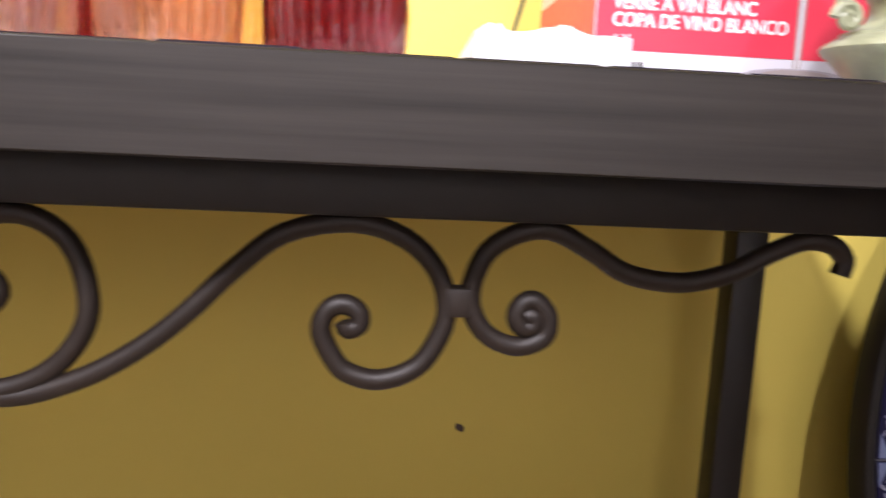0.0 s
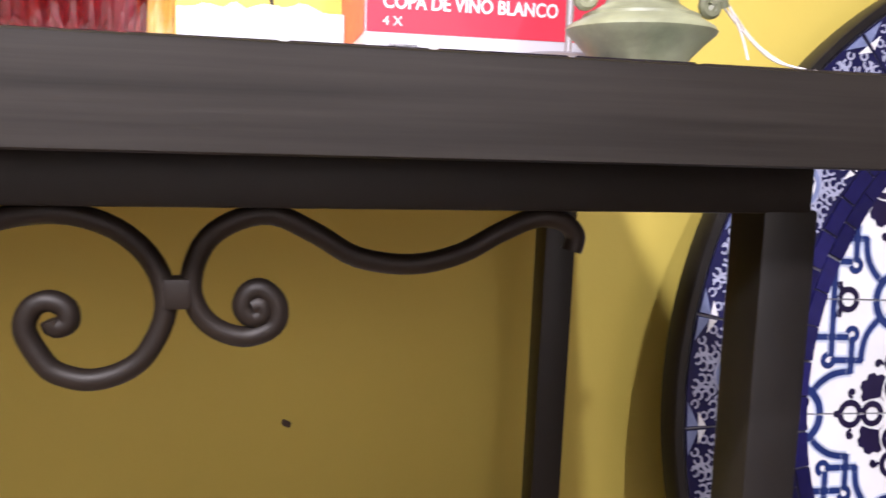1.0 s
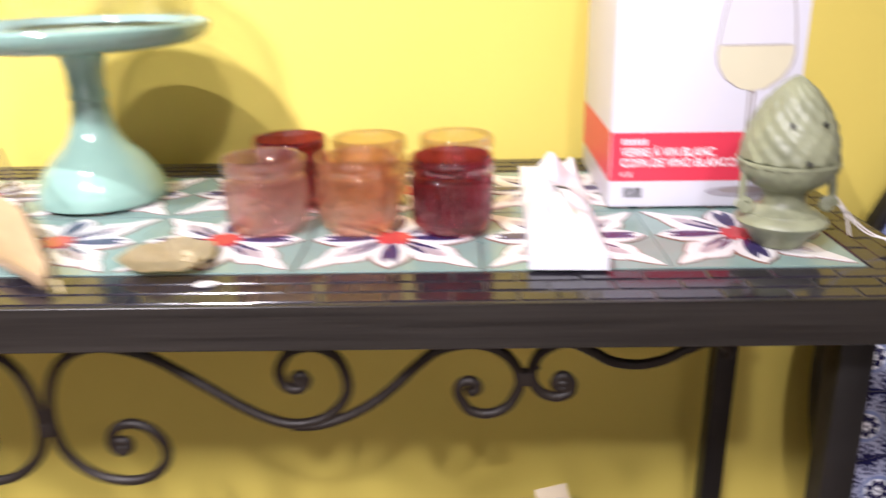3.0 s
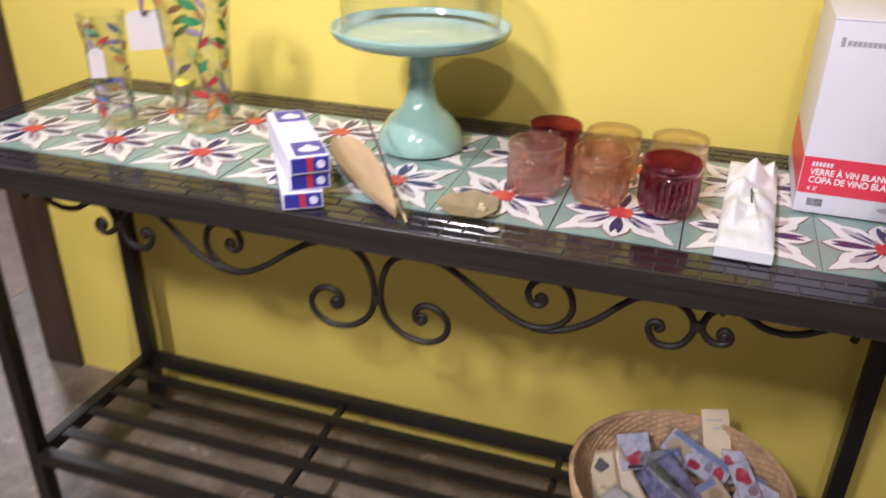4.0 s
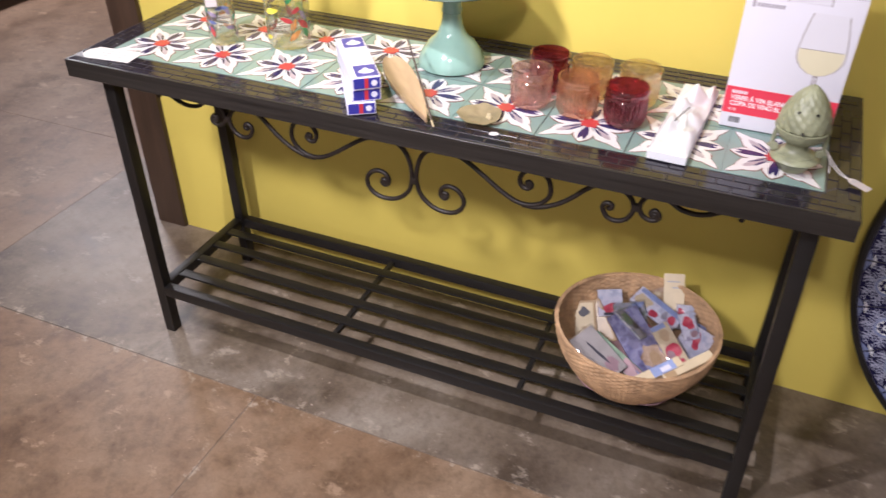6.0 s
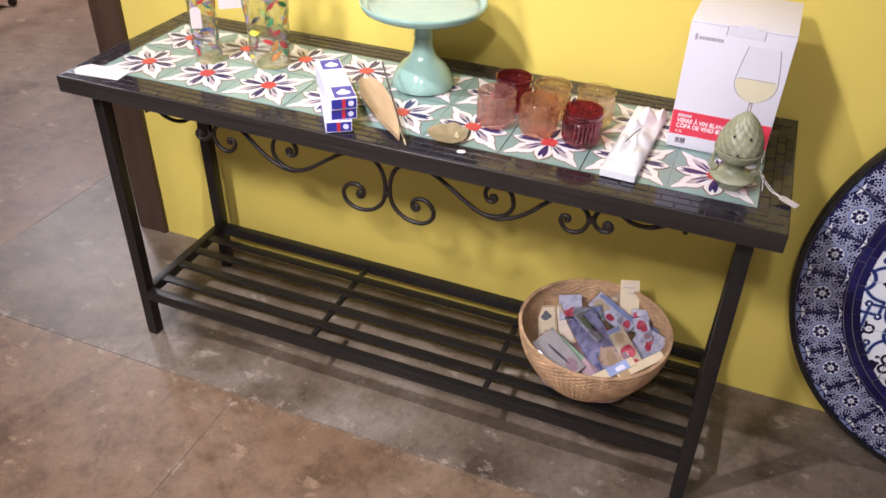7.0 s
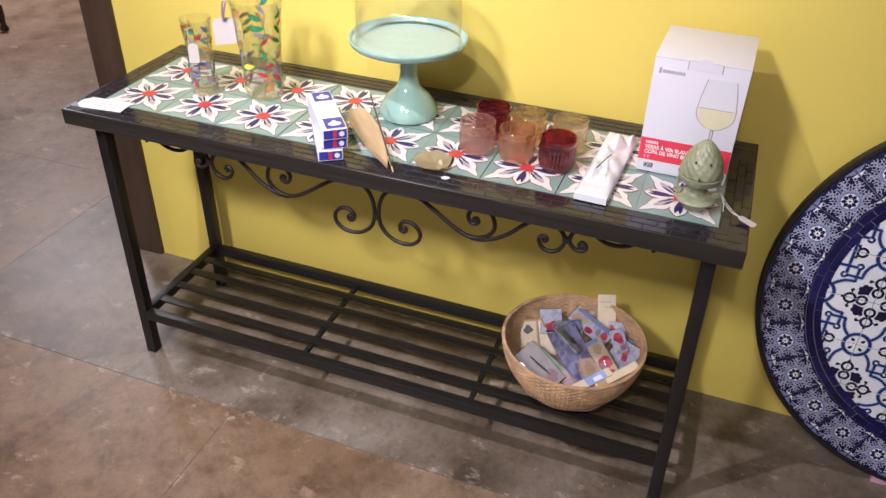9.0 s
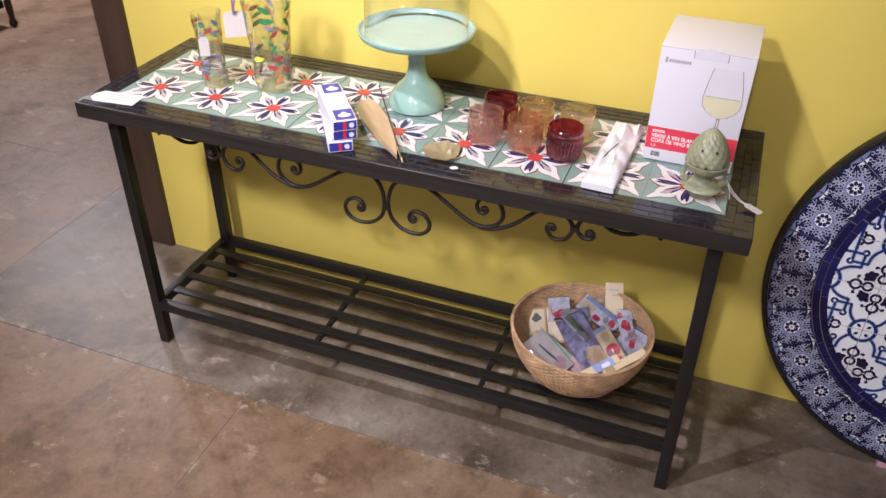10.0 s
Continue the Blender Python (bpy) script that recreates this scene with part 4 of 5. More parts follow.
def scales(a, r, h):
    u, v = 7 * a + 210 * (h - 0.076), 7 * a - 120 * (h - 0.076)
    return r + 0.0015 * abs(math.sin(u) * math.cos(v)) ** 0.7 * min(1, r / 0.02) + 0.0006 * math.sin(2 * u)


part("lid", lathe([(0.0365, 0.0762)] + [(0.0400 * (1 - (v / 30) ** 2) ** 0.80, 0.0762 + 0.0725 * v / 30) for v in range(1, 30)] + [(0, 0.1487)], 120, scales), M_URN, urn, smooth=50)
for ax, hz in ((-112, 0.112), (-65, 0.112), (-90, 0.082)):
    a = radians(ax)
    hole = part("vent_hole", lathe([(0, 0), (0.0021, 0.0005), (0.0021, -0.002), (0, -0.002)], 10), M_BLACK, urn)
    rr = 0.0352 if hz > 0.1 else 0.0436
    hole.matrix_local = pose(0, 0, hz, 0, 0, ax) @ pose(rr, 0, 0, 0, 80, 0)
for sg in (-1, 1):
    base = flow([(sg * 0.0375, -0.004, 0.066), (sg * 0.0390, -0.006, 0.052), (sg * 0.0385, -0.007, 0.040), (sg * 0.0335, -0.007, 0.0325)], 6)
    part("handle", tube(base, 0.0034, 9), M_URN, urn)
    curl = [(sg * (0.0360 + 0.0075 * (1 - i / 22) * math.cos(i * 0.45)), -0.008, 0.0365 + 0.0075 * (1 - i / 22) * math.sin(i * 0.45)) for i in range(20)]
    part("handle_curl", tube(curl, 0.0027, 8), M_URN, urn)

ct = thing("censer_tag", pose(1.316, 0.054, TOP), "small white price tag on a string tied to the censer", "tag")
part("string", tube(flow([(0.036, -0.006, 0.050), (0.046, -0.007, 0.038), (0.060, -0.009, 0.022), (0.074, -0.013, 0.012), (0.085, -0.018, 0.0085)], 8), 0.0006, 6), M_STRING, ct)
part("string", tube(flow([(0.036, -0.004, 0.047), (0.052, -0.010, 0.027), (0.068, -0.014, 0.013), (0.085, -0.018, 0.0085)], 8), 0.0006, 6), M_STRING, ct)
part("string", tube(flow([(0.046, -0.007, 0.038), (0.051, -0.012, 0.024), (0.053, -0.016, 0.012)], 6), 0.0006, 6), M_STRING, ct)
tag_card("censer_tag", 0.034, 0.016, pose(0.0970, -0.0240, 0.0062, 0, 7, -28), "", ct, 0)

# ---- the basket on the shelf ----
BX, BY, BZ = 1.121, 0.150, 0.1460
basket = thing("wicker_basket", pose(BX, BY, BZ), "round woven straw basket filled with small packets", "basket")
BH, RB, RT = 0.148, 0.092, 0.169


def side_r(s):
    return RB + (RT - RB) * math.sin(s * math.pi / 2) ** 0.85


b = bmesh.new()
NT, NR = 264, 78


def ring_of(r, h, amp, row):
    vs = []
    for i in range(NT):
        a = 2 * math.pi * i / NT
        q = r + amp * math.sin(44 * a + math.pi * row) + 0.0012 * math.sin(3 * a + 1)
        vs.append(b.verts.new((q * math.cos(a), q * math.sin(a), h + 0.002 * math.sin(2 * a + 0.5) * h / BH)))
    return vs


rings = [ring_of(RB * 0.3, 0.0, 0, 0), ring_of(RB * 0.97, 0.0, 0, 0)]
for i in range(NR + 1):
    s = i / NR
    rings.append(ring_of(side_r(s), 0.002 + (BH - 0.002) * s, 0.0016 * (1 if i % 3 != 2 else -0.2), i // 3))
inside = []
for i in range(0, NR + 1):
    s = 1 - i / NR
    inside.append(ring_of(side_r(s) - 0.0055, 0.006 + (BH - 0.006) * s, 0.0016 * (1 if i % 3 != 2 else -0.2), i // 3 + 1))
rings += inside + [ring_of(RB * 0.3, 0.006, 0, 0)]
for lo, hi in zip(rings, rings[1:]):
    for i in range(NT):
        j = (i + 1) % NT
        b.faces.new((lo[i], lo[j], hi[j], hi[i]))
b.faces.new(rings[0][::-1])
b.faces.new(rings[-1])
bmesh.ops.recalc_face_normals(b, faces=b.faces)
part("body", b, M_WICKER, basket, smooth=60)
for ph in (0, 1, 2):
    pts = []
    for i in range(401):
        a = 2 * math.pi * i / 400
        w = 44 * a + ph * 2 * math.pi / 3
        pts.append(((RT - 0.0025 + 0.0026 * math.cos(w)) * math.cos(a), (RT - 0.0025 + 0.0026 * math.cos(w)) * math.sin(a), BH + 0.0022 * math.sin(w) + 0.002 * math.sin(2 * a + 0.5)))
    part("rim_braid", tube(pts, 0.0021, 6), M_WICKER, basket)


C_TAN = paint("print_tan", (0.50, 0.36, 0.22), 0.35, var=0.25, scale=40, bump=0)
C_SKY = paint("print_sky", (0.30, 0.36, 0.58), 0.3, var=0.25, scale=40, bump=0)
C_VIOLET = paint("print_violet", (0.24, 0.22, 0.33), 0.3, var=0.35, scale=30, bump=0)
C_GREYV = paint("print_grey_violet", (0.36, 0.34, 0.38), 0.3, var=0.3, scale=35, bump=0)
C_KRAFT = paint("print_kraft", (0.42, 0.28, 0.15), 0.55, var=0.15, scale=30)
C_CREAM = paint("print_cream", (0.64, 0.52, 0.34), 0.5, var=0.1, scale=30)
C_POPPY = paint("print_poppy", (0.62, 0.06, 0.07), 0.3, var=0.15, scale=60, bump=0)
C_FROST = paint("print_frosted_grey", (0.44, 0.40, 0.37), 0.25, var=0.2, scale=30, bump=0)
C_GREEN = paint("print_green", (0.16, 0.24, 0.16), 0.35, var=0.3, scale=50, bump=0)
C_DARK = paint("print_dark", (0.05, 0.045, 0.06), 0.4, bump=0)
C_ROSE = paint("print_rose", (0.36, 0.22, 0.24), 0.4, var=0.25, scale=30, bump=0)


def collage(name, tones, scale, rough=0.3):
    """A printed picture that runs through several tones."""
    m, nt, p = nodes_of(name)
    n = noise_of(nt, scale, 6.0, 0.62)
    r = ramp_of(nt, n.outputs["Fac"], [(0.30 + 0.40 * k / (len(tones) - 1), c) for k, c in enumerate(tones)])
    nt.links.new(r.outputs["Color"], p.inputs["Base Color"])
    p.inputs["Roughness"].default_value = rough
    return m


P_VIOLET = collage("picture_violet", [(0.05, 0.045, 0.11), (0.15, 0.14, 0.27), (0.34, 0.33, 0.47), (0.13, 0.12, 0.22), (0.50, 0.44, 0.46)], 34)
P_MISTY = collage("picture_misty", [(0.08, 0.09, 0.10), (0.22, 0.22, 0.26), (0.42, 0.40, 0.44), (0.16, 0.20, 0.16), (0.60, 0.58, 0.62)], 45)
P_PALE = collage("picture_pale", [(0.30, 0.28, 0.36), (0.62, 0.60, 0.72), (0.76, 0.74, 0.80), (0.46, 0.50, 0.64), (0.70, 0.62, 0.66)], 42)
P_POPPY = collage("picture_poppy", [(0.16, 0.03, 0.05), (0.52, 0.05, 0.09), (0.66, 0.10, 0.14), (0.70, 0.34, 0.34)], 60)
P_TAN = collage("picture_tan", [(0.16, 0.09, 0.06), (0.40, 0.26, 0.17), (0.55, 0.40, 0.28), (0.30, 0.18, 0.13)], 50)


def packet(name, m, w, l, thick, base, marks, label, film=True):
    """A thin printed packet. marks: shapes (material, cx, cy, rx, ry, turn) on its face, in parts of its size."""
    t = thing(name, Matrix.Translation((BX, BY, BZ)) @ m, label, "packet", "packets in the basket")
    part("card", box(-w / 2, w / 2, -l / 2, l / 2, 0, thick, min(0.0008, thick / 4), 1), base, t)
    for i, (mt, cx, cy, rx, ry, turn) in enumerate(marks):
        b = bmesh.new()
        z1 = thick + 0.0003 + 0.0002 * i
        if turn == "box":
            slab(b, [((cx - rx) * w, (cy - ry) * l), ((cx + rx) * w, (cy - ry) * l), ((cx + rx) * w, (cy + ry) * l), ((cx - rx) * w, (cy + ry) * l)], thick - 0.0004, z1)
        else:
            ring = disc_shape(cx * w, cy * l, rx * w, 26, ry * l, turn)
            ring = [(cx * w + (px - cx * w) * k, cy * l + (py - cy * l) * k) for (px, py), k in ((q, 1 + 0.55 * noise.noise(Vector((q[0] * 90, q[1] * 90, cx * 7 + i)))) for q in ring)]
            slab(b, ring, thick - 0.0004, z1)
        part("print", b, mt, t, smooth=0)
    if film:
        b = bmesh.new()
        n1, n2 = 9, 14
        zz = [[b.verts.new(((-0.53 + 1.06 * i / n1) * w, (-0.53 + 1.06 * k / n2) * l, thick + 0.0034 + 0.0030 * noise.noise(Vector((i * 0.75 + w * 99, k * 0.55, l * 50))) + 0.0008 * noise.noise(Vector((i * 1.9, k * 1.7 + w * 70, l * 90))))) for k in range(n2 + 1)] for i in range(n1 + 1)]
        for i in range(n1):
            for k in range(n2):
                b.faces.new((zz[i][k], zz[i + 1][k], zz[i + 1][k + 1], zz[i][k + 1]))
        part("film", b, G_FILM, t, "clear plastic wrapper", smooth=60)
    return t


# the packets lie and lean in the basket
packet("card_packet", pose(-0.118, 0.050, 0.072, 40, -8, 18), 0.052, 0.088, 0.0060, C_KRAFT, [(C_CREAM, 0, 0, 0.40, 0.44, "box"), (C_DARK, 0.0, 0.20, 0.20, 0.12, 0), (C_TAN, 0, -0.20, 0.14, 0.05, 0)], "kraft card packet with a dark round stamp", False)
packet("card_packet", pose(-0.084, 0.060, 0.070, 42, -30, 24), 0.040, 0.100, 0.0060, C_KRAFT, [(C_TAN, 0, 0, 0.4, 0.44, "box")], "brown kraft card packet standing on edge", False)
packet("card_packet", pose(-0.062, -0.052, 0.080, 17, -21, 52), 0.060, 0.118, 0.0030, C_FROST, [(C_ROSE, 0.12, -0.30, 0.22, 0.13, 0), (C_DARK, 0.02, 0.02, 0.05, 0.26, 8)], "frosted grey packet with a slim dark picture", True)
packet("card_packet", pose(-0.020, -0.044, 0.076, 18, -48, 50), 0.030, 0.142, 0.0040, C_GREEN, [(C_ROSE, 0, -0.28, 0.46, 0.2, "box")], "green and rose card packet on its edge", False)
packet("picture_packet", pose(0.008, -0.002, 0.100, 21, -18, 39), 0.070, 0.145, 0.0060, P_VIOLET, [(C_VIOLET, 0.05, 0.05, 0.34, 0.16, 10), (P_TAN, 0.12, -0.30, 0.34, 0.17, 0), (C_KRAFT, 0.18, -0.33, 0.16, 0.11, 0)], "violet picture packet in a clear wrapper", True)
packet("picture_packet", pose(-0.074, 0.094, 0.103, 34, -8, 16), 0.054, 0.062, 0.0050, P_PALE, [(P_POPPY, -0.05, -0.22, 0.26, 0.2, 30), (C_DARK, 0.1, -0.42, 0.38, 0.05, "box")], "lilac packet with a red flower print", True)
packet("picture_packet", pose(-0.024, 0.067, 0.108, 22, -8, 21), 0.068, 0.056, 0.0040, P_MISTY, [(C_GREEN, 0.0, -0.1, 0.34, 0.24, 0), (C_SKY, 0.2, 0.3, 0.25, 0.12, 20)], "grey green packet in a crinkled wrapper", True)
packet("picture_packet", pose(0.025, 0.096, 0.115, 16, -24, 61), 0.046, 0.112, 0.0050, P_PALE, [(C_CREAM, -0.1, 0.28, 0.3, 0.18, 0), (C_SKY, 0.36, 0, 0.12, 0.46, "box"), (P_POPPY, -0.26, -0.02, 0.18, 0.08, 20), (P_POPPY, 0.05, -0.36, 0.22, 0.08, 20), (C_GREYV, 0.0, -0.2, 0.22, 0.06, 0)], "pale blue packet with red flowers in a wrapper", True)
packet("picture_packet", pose(0.076, -0.010, 0.114, 20, -19, 38), 0.038, 0.108, 0.0050, C_CREAM, [(C_TAN, 0.0, 0.26, 0.28, 0.11, 0), (C_SKY, -0.1, 0.44, 0.4, 0.05, "box"), (P_POPPY, 0.08, -0.10, 0.38, 0.13, 30), (P_POPPY, 0.1, -0.36, 0.26, 0.09, 0), (C_ROSE, -0.2, -0.16, 0.16, 0.08, 0)], "cream packet printed with red poppies", True)
packet("picture_packet", pose(0.116, 0.030, 0.100, 27, 7, -19), 0.064, 0.082, 0.0050, P_PALE, [(P_POPPY, -0.05, 0.16, 0.20, 0.26, 38), (P_PALE, -0.20, 0.06, 0.14, 0.2, 38), (C_ROSE, -0.34, 0.2, 0.14, 0.14, 0), (C_GREEN, -0.3, 0.40, 0.2, 0.08, 0)], "white packet with one large red flower", True)
packet("picture_packet", pose(0.094, 0.112, 0.103, 40, -6, 8), 0.052, 0.054, 0.0050, P_PALE, [(P_POPPY, -0.28, 0.06, 0.17, 0.28, 10), (C_GREYV, 0.3, -0.2, 0.12, 0.2, 0)], "lilac packet with a small red flower", True)
packet("picture_packet", pose(-0.006, 0.030, 0.117, 15, 14, 62), 0.058, 0.078, 0.0040, P_MISTY, [(P_POPPY, 0.28, -0.2, 0.2, 0.16, 20), (C_GREEN, -0.1, 0.2, 0.36, 0.2, 0), (C_DARK, 0.0, -0.05, 0.3, 0.12, 15)], "crumpled clear packet with a dark green picture", True)
packet("picture_packet", pose(0.100, 0.060, 0.121, 26, -12, 24), 0.034, 0.060, 0.0040, P_PALE, [(P_POPPY, 0.0, 0.1, 0.32, 0.24, 20), (C_ROSE, 0.2, -0.3, 0.2, 0.12, 0)], "small pale packet with red petals", True)
packet("picture_packet", pose(0.128, 0.046, 0.088, 28, 10, -14), 0.052, 0.088, 0.0040, C_SKY, [(C_GREYV, 0.1, 0.3, 0.3, 0.14, "box")], "light blue packet under others", True)
packet("picture_packet", pose(0.036, 0.134, 0.113, 40, -18, 30), 0.066, 0.062, 0.0040, P_TAN, [(C_KRAFT, 0.05, 0, 0.34, 0.36, 20), (C_CREAM, -0.2, 0.3, 0.14, 0.1, 0)], "tan picture card in a clear wrapper", True)
packet("price_card", pose(0.052, 0.143, 0.138, 48, -8, 9), 0.044, 0.082, 0.0008, C_CREAM, [(M_INK, -0.04, 0.28, 0.3, 0.018, "box"), (M_INK, 0.10, 0.12, 0.2, 0.018, "box")], "cream handwritten price card standing in the basket", False)
packet("incense_carton", pose(0.066, -0.100, 0.116, 15, 13, -43), 0.022, 0.104, 0.0120, C_CREAM, [(C_SKY, 0, 0.12, 0.48, 0.24, "box"), (M_LILAC, 0.1, 0.16, 0.24, 0.1, "box")], "slim cream and blue incense carton on top", False)
packet("incense_carton", pose(0.118, -0.070, 0.124, 14, 12, -43), 0.020, 0.112, 0.0130, C_CREAM, [(C_KRAFT, 0, -0.36, 0.48, 0.1, "box")], "slim cream incense carton on top", False)
# filler bed added under the packets; its darker tone stands for shade down there
bed = part("paper_filling", lathe([(0, 0.052), (0.06, 0.050), (0.10, 0.044), (0.125, 0.036), (0.10, 0.010), (0, 0.008)], 40, lambda a, r, h: r * (1 + 0.04 * math.sin(5 * a))), C_ROSE)
bed.matrix_world = pose(BX, BY, BZ)
tagged(bed, "dull rose filler bed that darkens the depth of the basket", "packets")

# ---- round mosaic tabletop leaning on the wall ----
LEAN_T = math.degrees(math.atan(0.1194))
DR = 0.505
# its own axes: x along the wall, y up its face, z out of its face
disc = thing("round_mosaic_tabletop", pose(1.9602, 0.3004, 0.4749, 90 - LEAN_T, 0, 0) @ Matrix.Scale(0.9222, 4), "round blue and white mosaic tabletop leaning on the wall", "tabletop")
b = lathe([(0, -0.030), (DR - 0.004, -0.030), (DR, -0.026), (DR, -0.001), (DR - 0.002, 0.0015), (DR - 0.010, 0.0015), (DR - 0.0125, -0.001), (DR - 0.0125, -0.004), (0, -0.004)], 160)
part("iron_rim", b, M_IRON, disc)
b = bmesh.new()
slab(b, disc_shape(0, 0, DR - 0.012, 140), -0.004, -0.0025)
bed2 = part("mosaic_bed", b, B_GROUT, disc, smooth=0)


def ring_piece(r0, r1, a, n=5):
    """A wedge of a ring, lying about the x axis."""
    return [(r0 * math.cos(t), r0 * math.sin(t)) for t in (a * (-1 + 2 * i / n) for i in range(n + 1))][::-1] + [(r1 * math.cos(t), r1 * math.sin(t)) for t in (a * (-1 + 2 * i / n) for i in range(n + 1))]


# outer ring: star medallions on navy tiles
NO = 27
b = bmesh.new()
half = math.pi / NO - 0.0022
slab(b, ring_piece(0.3905, 0.4915, half)[::-1], -0.003, 0.0, 0)
cx = 0.438


def inside_tile(px, py):
    return abs(math.atan2(py, px)) < half * 0.96 and 0.393 < math.hypot(px, py) < 0.489


for k in range(8):
    a = 45 * k + 22.5
    d = (math.cos(radians(a)), math.sin(radians(a)))
    line = [(cx + d[0] * r + 0.0020 * math.sin(r * 420) * -d[1], d[1] * r + 0.0020 * math.sin(r * 420) * d[0]) for r in [0.0245 + 0.0024 * i for i in range(12)]]
    line = [q for q in line if inside_tile(*q)]
    if len(line) > 2:
        strip(b, line, 0.0036, 0, 0.0003 + 0.00003 * k, 1)
    for sg in (-1, 1):
        for rr, off, rad_, wd in ((0.0310, 0.0062, 0.0042, 0.0023), (0.0385, 0.0086, 0.0048, 0.0024), (0.0460, 0.0060, 0.0042, 0.0022), (0.052, 0.0130, 0.0038, 0.0020)):
            px, py = cx + d[0] * rr - sg * d[1] * off, d[1] * rr + sg * d[0] * off
            if inside_tile(px, py):
                ring = [(px + rad_ * math.cos(radians(a + 70 * sg + v * sg)), py + rad_ * math.sin(radians(a + 70 * sg + v * sg))) for v in range(0, 290, 36)]
                ring = [q for q in ring if inside_tile(*q)]
                if len(ring) > 2:
                    strip(b, ring, wd, 0, 0.0005 + 0.00004 * k, 1)
slab(b, disc_shape(cx, 0, 0.0262, 28), 0, 0.0007, 2)
strip(b, arc(cx, 0, 0.0250, 0, 360, 28), 0.0019, 0, 0.0009, 1)
slab(b, disc_shape(cx, 0, 0.0185, 24), 0, 0.0010, 3)
for k in range(8):
    slab(b, [(cx + x, y) for x, y in petal(0.005, 0.0180, 0.0046, 45 * k, 5)], 0, 0.0012 + 0.00003 * k, 0)
slab(b, disc_shape(cx, 0, 0.0060, 14), 0, 0.0016, 3)
slab(b, disc_shape(cx, 0, 0.0024, 10), 0, 0.0019, 0)
for sg in (-1, 1):
    for r0, r1, mt in ((0.478, 0.490, 2), (0.470, 0.478, 3), (0.392, 0.399, 3)):
        t0, t1 = sg * half * 0.98, sg * half * (0.55 if mt == 2 else 0.72)
        tri = [(r1 * math.cos(t0), r1 * math.sin(t0)), (r1 * math.cos(t1), r1 * math.sin(t1)), (r0 * math.cos(t0), r0 * math.sin(t0))]
        slab(b, tri if sg < 0 else tri[::-1], 0, 0.0008, mt)
bmesh.ops.recalc_face_normals(b, faces=b.faces)
otile = part("star_tile", b, [B_NAVY, B_PALE, B_MID, B_WHITE], disc, smooth=0)
otile.matrix_local = pose(0, 0, 0, 0, 0, 174.3)
for i in range(1, NO):
    same_mesh("star_tile", otile, disc, pose(0, 0, random.uniform(-0.0003, 0.0003), 0, 0, 174.3 + 360 * i / NO))

# two courses of blue bricks
NB = 62
for row, (r0, r1) in enumerate(((0.3550, 0.3710), (0.3730, 0.3890))):
    b = bmesh.new()
    slab(b, ring_piece(r0, r1, math.pi / NB - 0.0028, 2)[::-1], -0.003, 0.0008)
    bmesh.ops.recalc_face_normals(b, faces=b.faces)
    first = part("blue_brick", b, B_BRICK, disc, smooth=0)
    for i in range(NB):
        m = pose(0, 0, random.uniform(-0.0004, 0.0004), 0, 0, 360 * (i + 0.5 * row) / NB + random.uniform(-0.15, 0.15))
        if i == 0:
            first.matrix_local = m
        else:
            same_mesh("blue_brick", first, disc, m)

# white tiles with interlaced blue bands; crosses and circles meet at the corners by turns
TS = 0.119


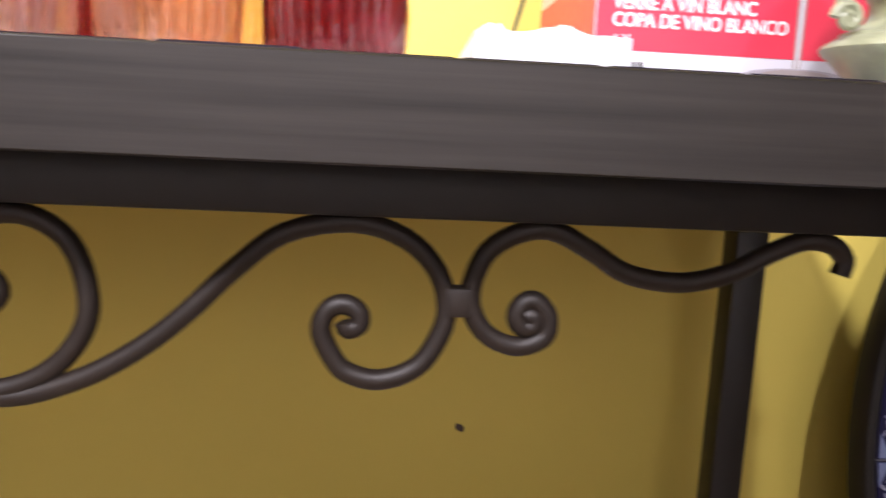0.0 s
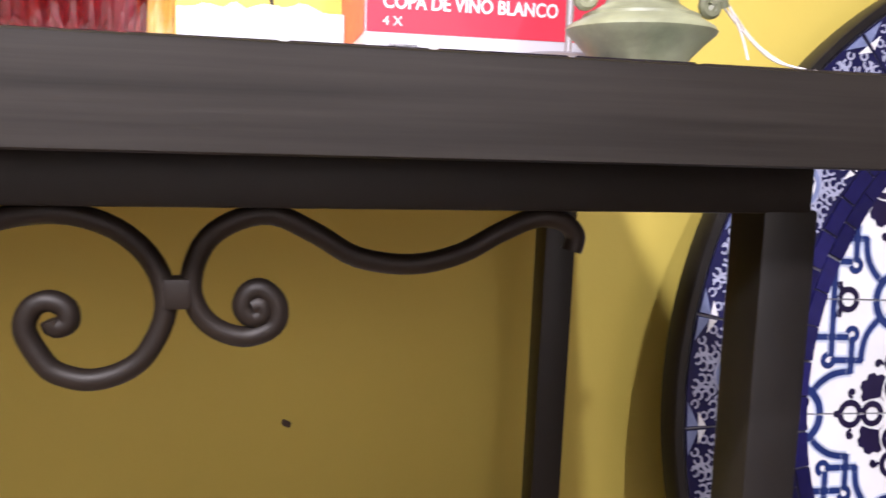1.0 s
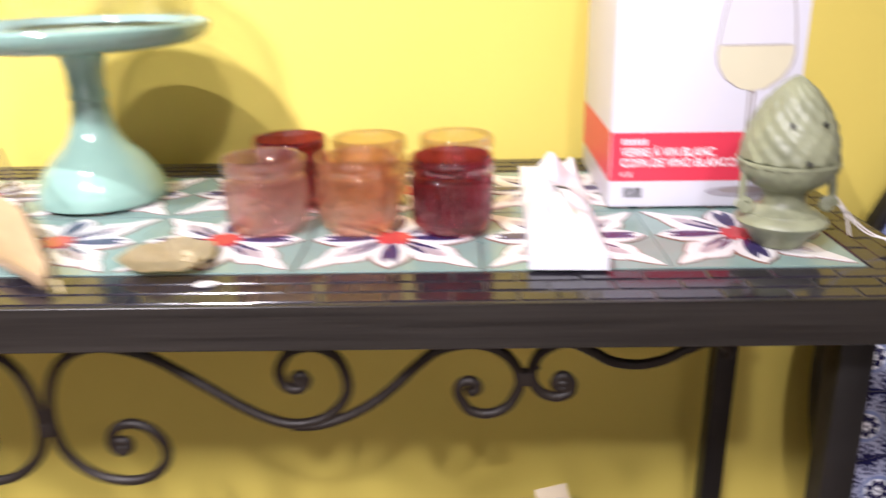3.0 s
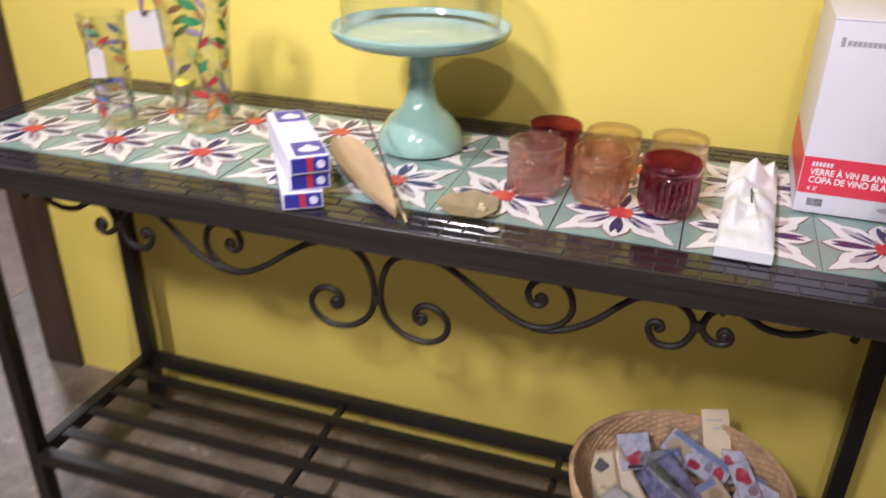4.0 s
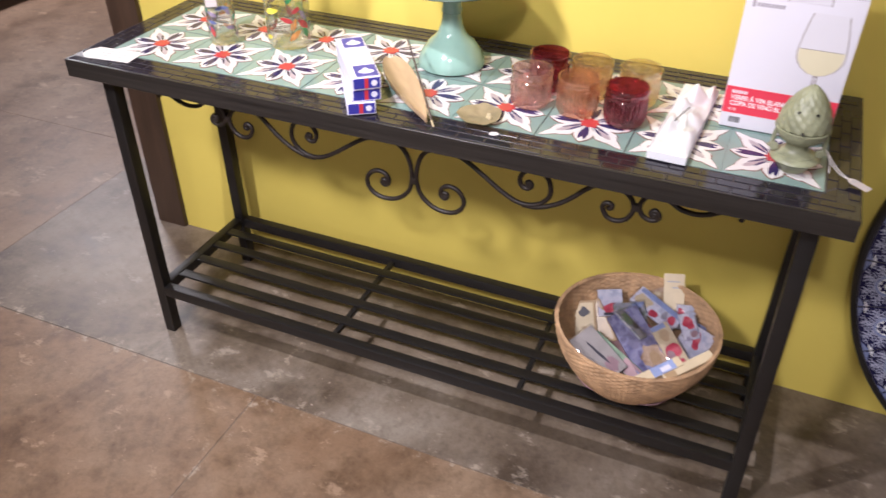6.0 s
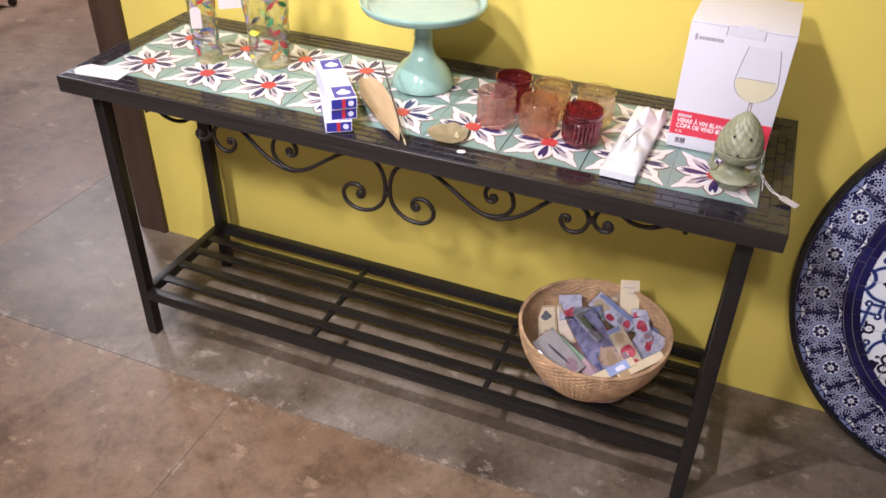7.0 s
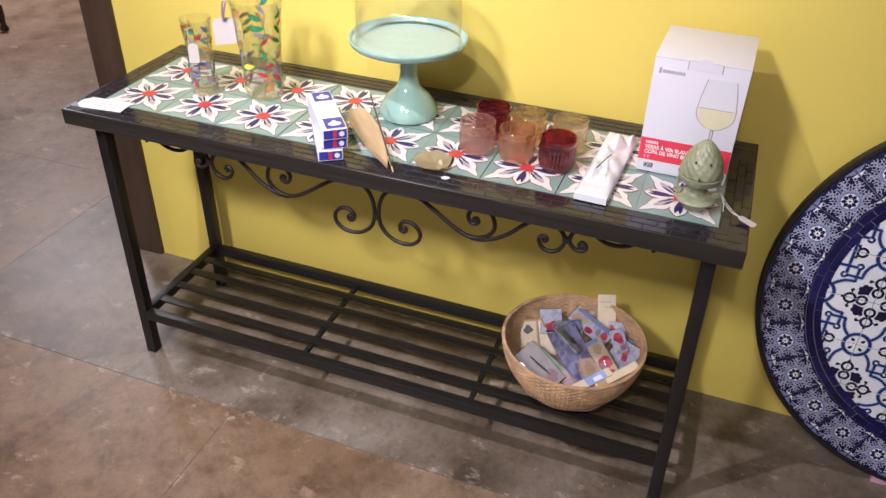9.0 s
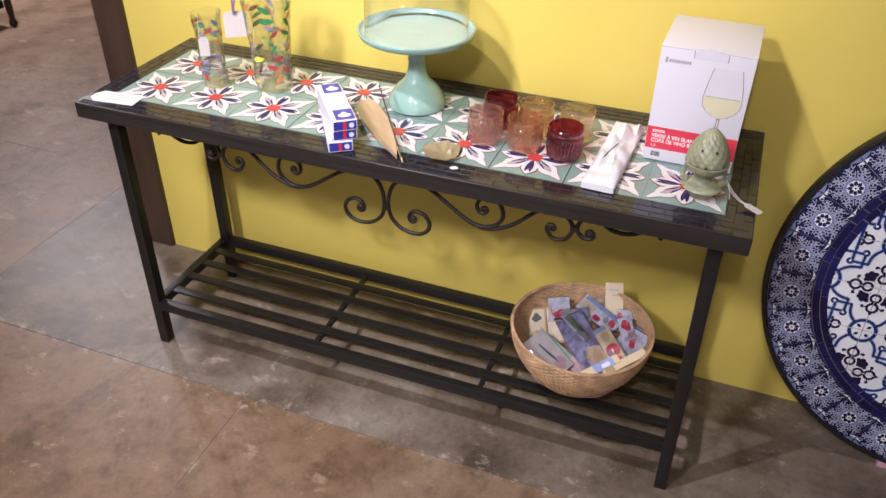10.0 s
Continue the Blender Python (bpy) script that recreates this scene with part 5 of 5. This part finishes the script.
def inner_tile():
    """One white tile: a quarter flower cross, quarter rings at two corners, bands that interlace towards the fourth."""
    b = bmesh.new()
    g, lay = 0.0009, -0.0010
    slab(b, [(g, g), (TS - g, g), (TS - g, TS - g), (g, TS - g)], -0.003, lay, 0)

    def sc(line, swap):
        return [((y if swap else x) * TS, (x if swap else y) * TS) for x, y in line]

    def both(kind, line, width=0.0, lift=0.0, index=1):
        for swap in (False, True):
            q = sc(line, swap)
            if kind == "strip":
                strip(b, q, width, 0, lay + lift + 0.00004 * swap, index)
            else:
                area = sum(q[k - 1][0] * q[k][1] - q[k][0] * q[k - 1][1] for k in range(len(q)))
                slab(b, q if area > 0 else q[::-1], 0, lay + lift, index)

    # arms of the cross: two linked rings along each seam
    for c, r in ((0.225, 0.088), (0.450, 0.098)):
        both("strip", [(x, max(0.008, y * 1.0)) for x, y in arc(c, 0, r, 0, 180, 14)], 0.0062, 0.0005)
    both("strip", [(0.545, 0.018), (0.575, 0.012), (0.612, 0.008)], 0.0040, 0.0004)
    both("slab", [(0.443 + 0.036 * math.cos(a), 0.195 + 0.030 * math.sin(a)) for a in [k * math.pi / 5 for k in range(10)]], 0, 0.0005)
    both("strip", [(0.470, 0.195), (0.462, 0.160), (0.430, 0.135)], 0.0034, 0.0004)
    fan = ((0.105, 0.105), (0.150, 0.145), (0.250, 0.130), (0.325, 0.105), (0.350, 0.150), (0.335, 0.195), (0.362, 0.230), (0.345, 0.285), (0.300, 0.300))
    lobe = list(fan) + [(y, x) for x, y in fan[:0:-1]]
    slab(b, sc(lobe, False), 0, lay + 0.0006, 1)
    # bands from the rings, the bars that they turn into, and their curls
    way = [p.to_tuple() for p in flow([(0.205, 0.835), (0.285, 0.755), (0.345, 0.650), (0.368, 0.540), (0.372, 0.462)], 4)]
    halo = 0.0105
    both("strip", way, 0.0064, 0.0003, 2)
    both("strip", [(0.352, 0.470), (0.655, 0.470)], 0.0062, 0.0006, 2)
    both("strip", arc(0.700, 0.472, 0.050, 150, 440, 16), 0.0058, 0.0008, 2)
    both("strip", [(0.672, 0.500), (0.672, 0.994)], 0.0062, 0.0004, 2)
    both("strip", way, halo, 0.00012, 3)
    both("strip", [(0.352, 0.470), (0.655, 0.470)], halo, 0.00014, 3)
    both("strip", [(0.672, 0.500), (0.672, 0.994)], halo, 0.00016, 3)
    # half rings and leaves of the fourth corner
    both("strip", [(x, min(0.992, y)) for x, y in arc(0.530, 1.0, 0.088, 180, 360, 14)], 0.0060, 0.0005)
    both("strip", [(0.590, 0.930), (0.615, 0.890), (0.620, 0.845)], 0.0062, 0.0007)
    both("slab", [(0.83, 0.955), (0.90, 0.925), (0.95, 0.945), (0.90, 0.975)], 0, 0.0005)
    slab(b, sc([(0.80, 0.80), (0.87, 0.82), (0.90, 0.90), (0.82, 0.87)], False), 0, lay + 0.0005, 1)
    # rings
    ring = [(1 - x, y) for x, y in arc(0, 0, 0.245, 2, 88, 14)]
    both("strip", ring, 0.0078, 0.0009, 2)
    both("strip", ring, 0.0115, 0.0002, 3)
    drop = [(1 - (0.060 + 0.075 * s + 0.024 * math.sin(math.pi * s) * sg), 0.060 + 0.075 * s - 0.024 * math.sin(math.pi * s) * sg) for sg, ss in ((1, (0, 0.25, 0.5, 0.75, 1)), (-1, (0.75, 0.5, 0.25))) for s in ss]
    both("slab", drop, 0, 0.0006)
    return b


TURN_IN = -2.0
LAT = Vector((-0.250, -0.004))
rot = Matrix.Rotation(radians(TURN_IN), 2)
whole = {}
for i in range(-2, 8):
    for j in range(-5, 6):
        turn = {(0, 0): 0, (1, 0): 90, (1, 1): 180, (0, 1): 270}[(i % 2, j % 2)]
        corners = [LAT + rot @ Vector(((i + u) * TS, (j + v) * TS)) for u in (0, 1) for v in (0, 1)]
        dist = [c.length for c in corners]
        mid = sum(corners, Vector((0, 0))) / 4
        near = min(dist + [mid.length])
        if near > 0.352:
            continue
        place = pose(LAT.x, LAT.y, 0, 0, 0, TURN_IN) @ pose((i + 0.5) * TS, (j + 0.5) * TS, 0, 0, 0, turn) @ pose(-TS / 2, -TS / 2, 0)
        if max(dist) < 0.3555:
            if "m" in whole:
                same_mesh("white_tile", whole["m"], disc, place)
            else:
                whole["m"] = part("white_tile", inner_tile(), [B_WHITE, B_CROSS, B_BAND, B_HALO], disc, smooth=0)
                whole["m"].matrix_local = place
            continue
        b = inner_tile()
        bmesh.ops.transform(b, matrix=place, verts=b.verts)
        a0 = math.atan2(mid.y, mid.x)
        for k in range(-3, 4):
            d = Vector((math.cos(a0 + 0.13 * k), math.sin(a0 + 0.13 * k), 0))
            bmesh.ops.bisect_plane(b, geom=b.verts[:] + b.edges[:] + b.faces[:], plane_co=d * 0.3555, plane_no=d, clear_outer=True)
        if b.faces:
            part("white_tile", b, [B_WHITE, B_CROSS, B_BAND, B_HALO], disc, smooth=0)
        else:
            b.free()
foam = thing("foam_block", pose(1.96, 0.285, 0), "pink foam block under the leaning tabletop", "foam")
part("block", box(-0.10, 0.30, -0.035, 0.045, 0, 0.018, 0.003), M_PINK, foam)

# ---- low tiled table far behind ----
low_table = thing("low_table", pose(-2.36, 1.835, 0, 0, 0, 0), "dark low table with a blue and white tiled top", "table")
part("tray", box(-1.36, -0.035, -0.80, -0.02, 0.095, 0.135, 0.004), M_IRON, low_table)
lt = part("tile", box(-0.073, 0.073, -0.073, 0.073, 0, 0.006, 0.001, 1), B_PALE, low_table)
lt.matrix_local = pose(-0.12, -0.10, 0.134)
for i in range(8):
    for j in range(5):
        if i or j:
            same_mesh("tile", lt, low_table, pose(-0.12 - 0.15 * i, -0.10 - 0.15 * j, 0.134))
for x, y in ((-0.020, -0.005), (-1.34, -0.03), (-0.04, -0.78), (-1.34, -0.78)):
    lg = part("leg", lathe([(0, 0), (0.021, 0), (0.023, 0.008), (0.019, 0.02), (0.014, 0.032), (0.0155, 0.05), (0.018, 0.075), (0.019, 0.13)], 20), M_POST, low_table)
    lg.location = (x, y, 0)
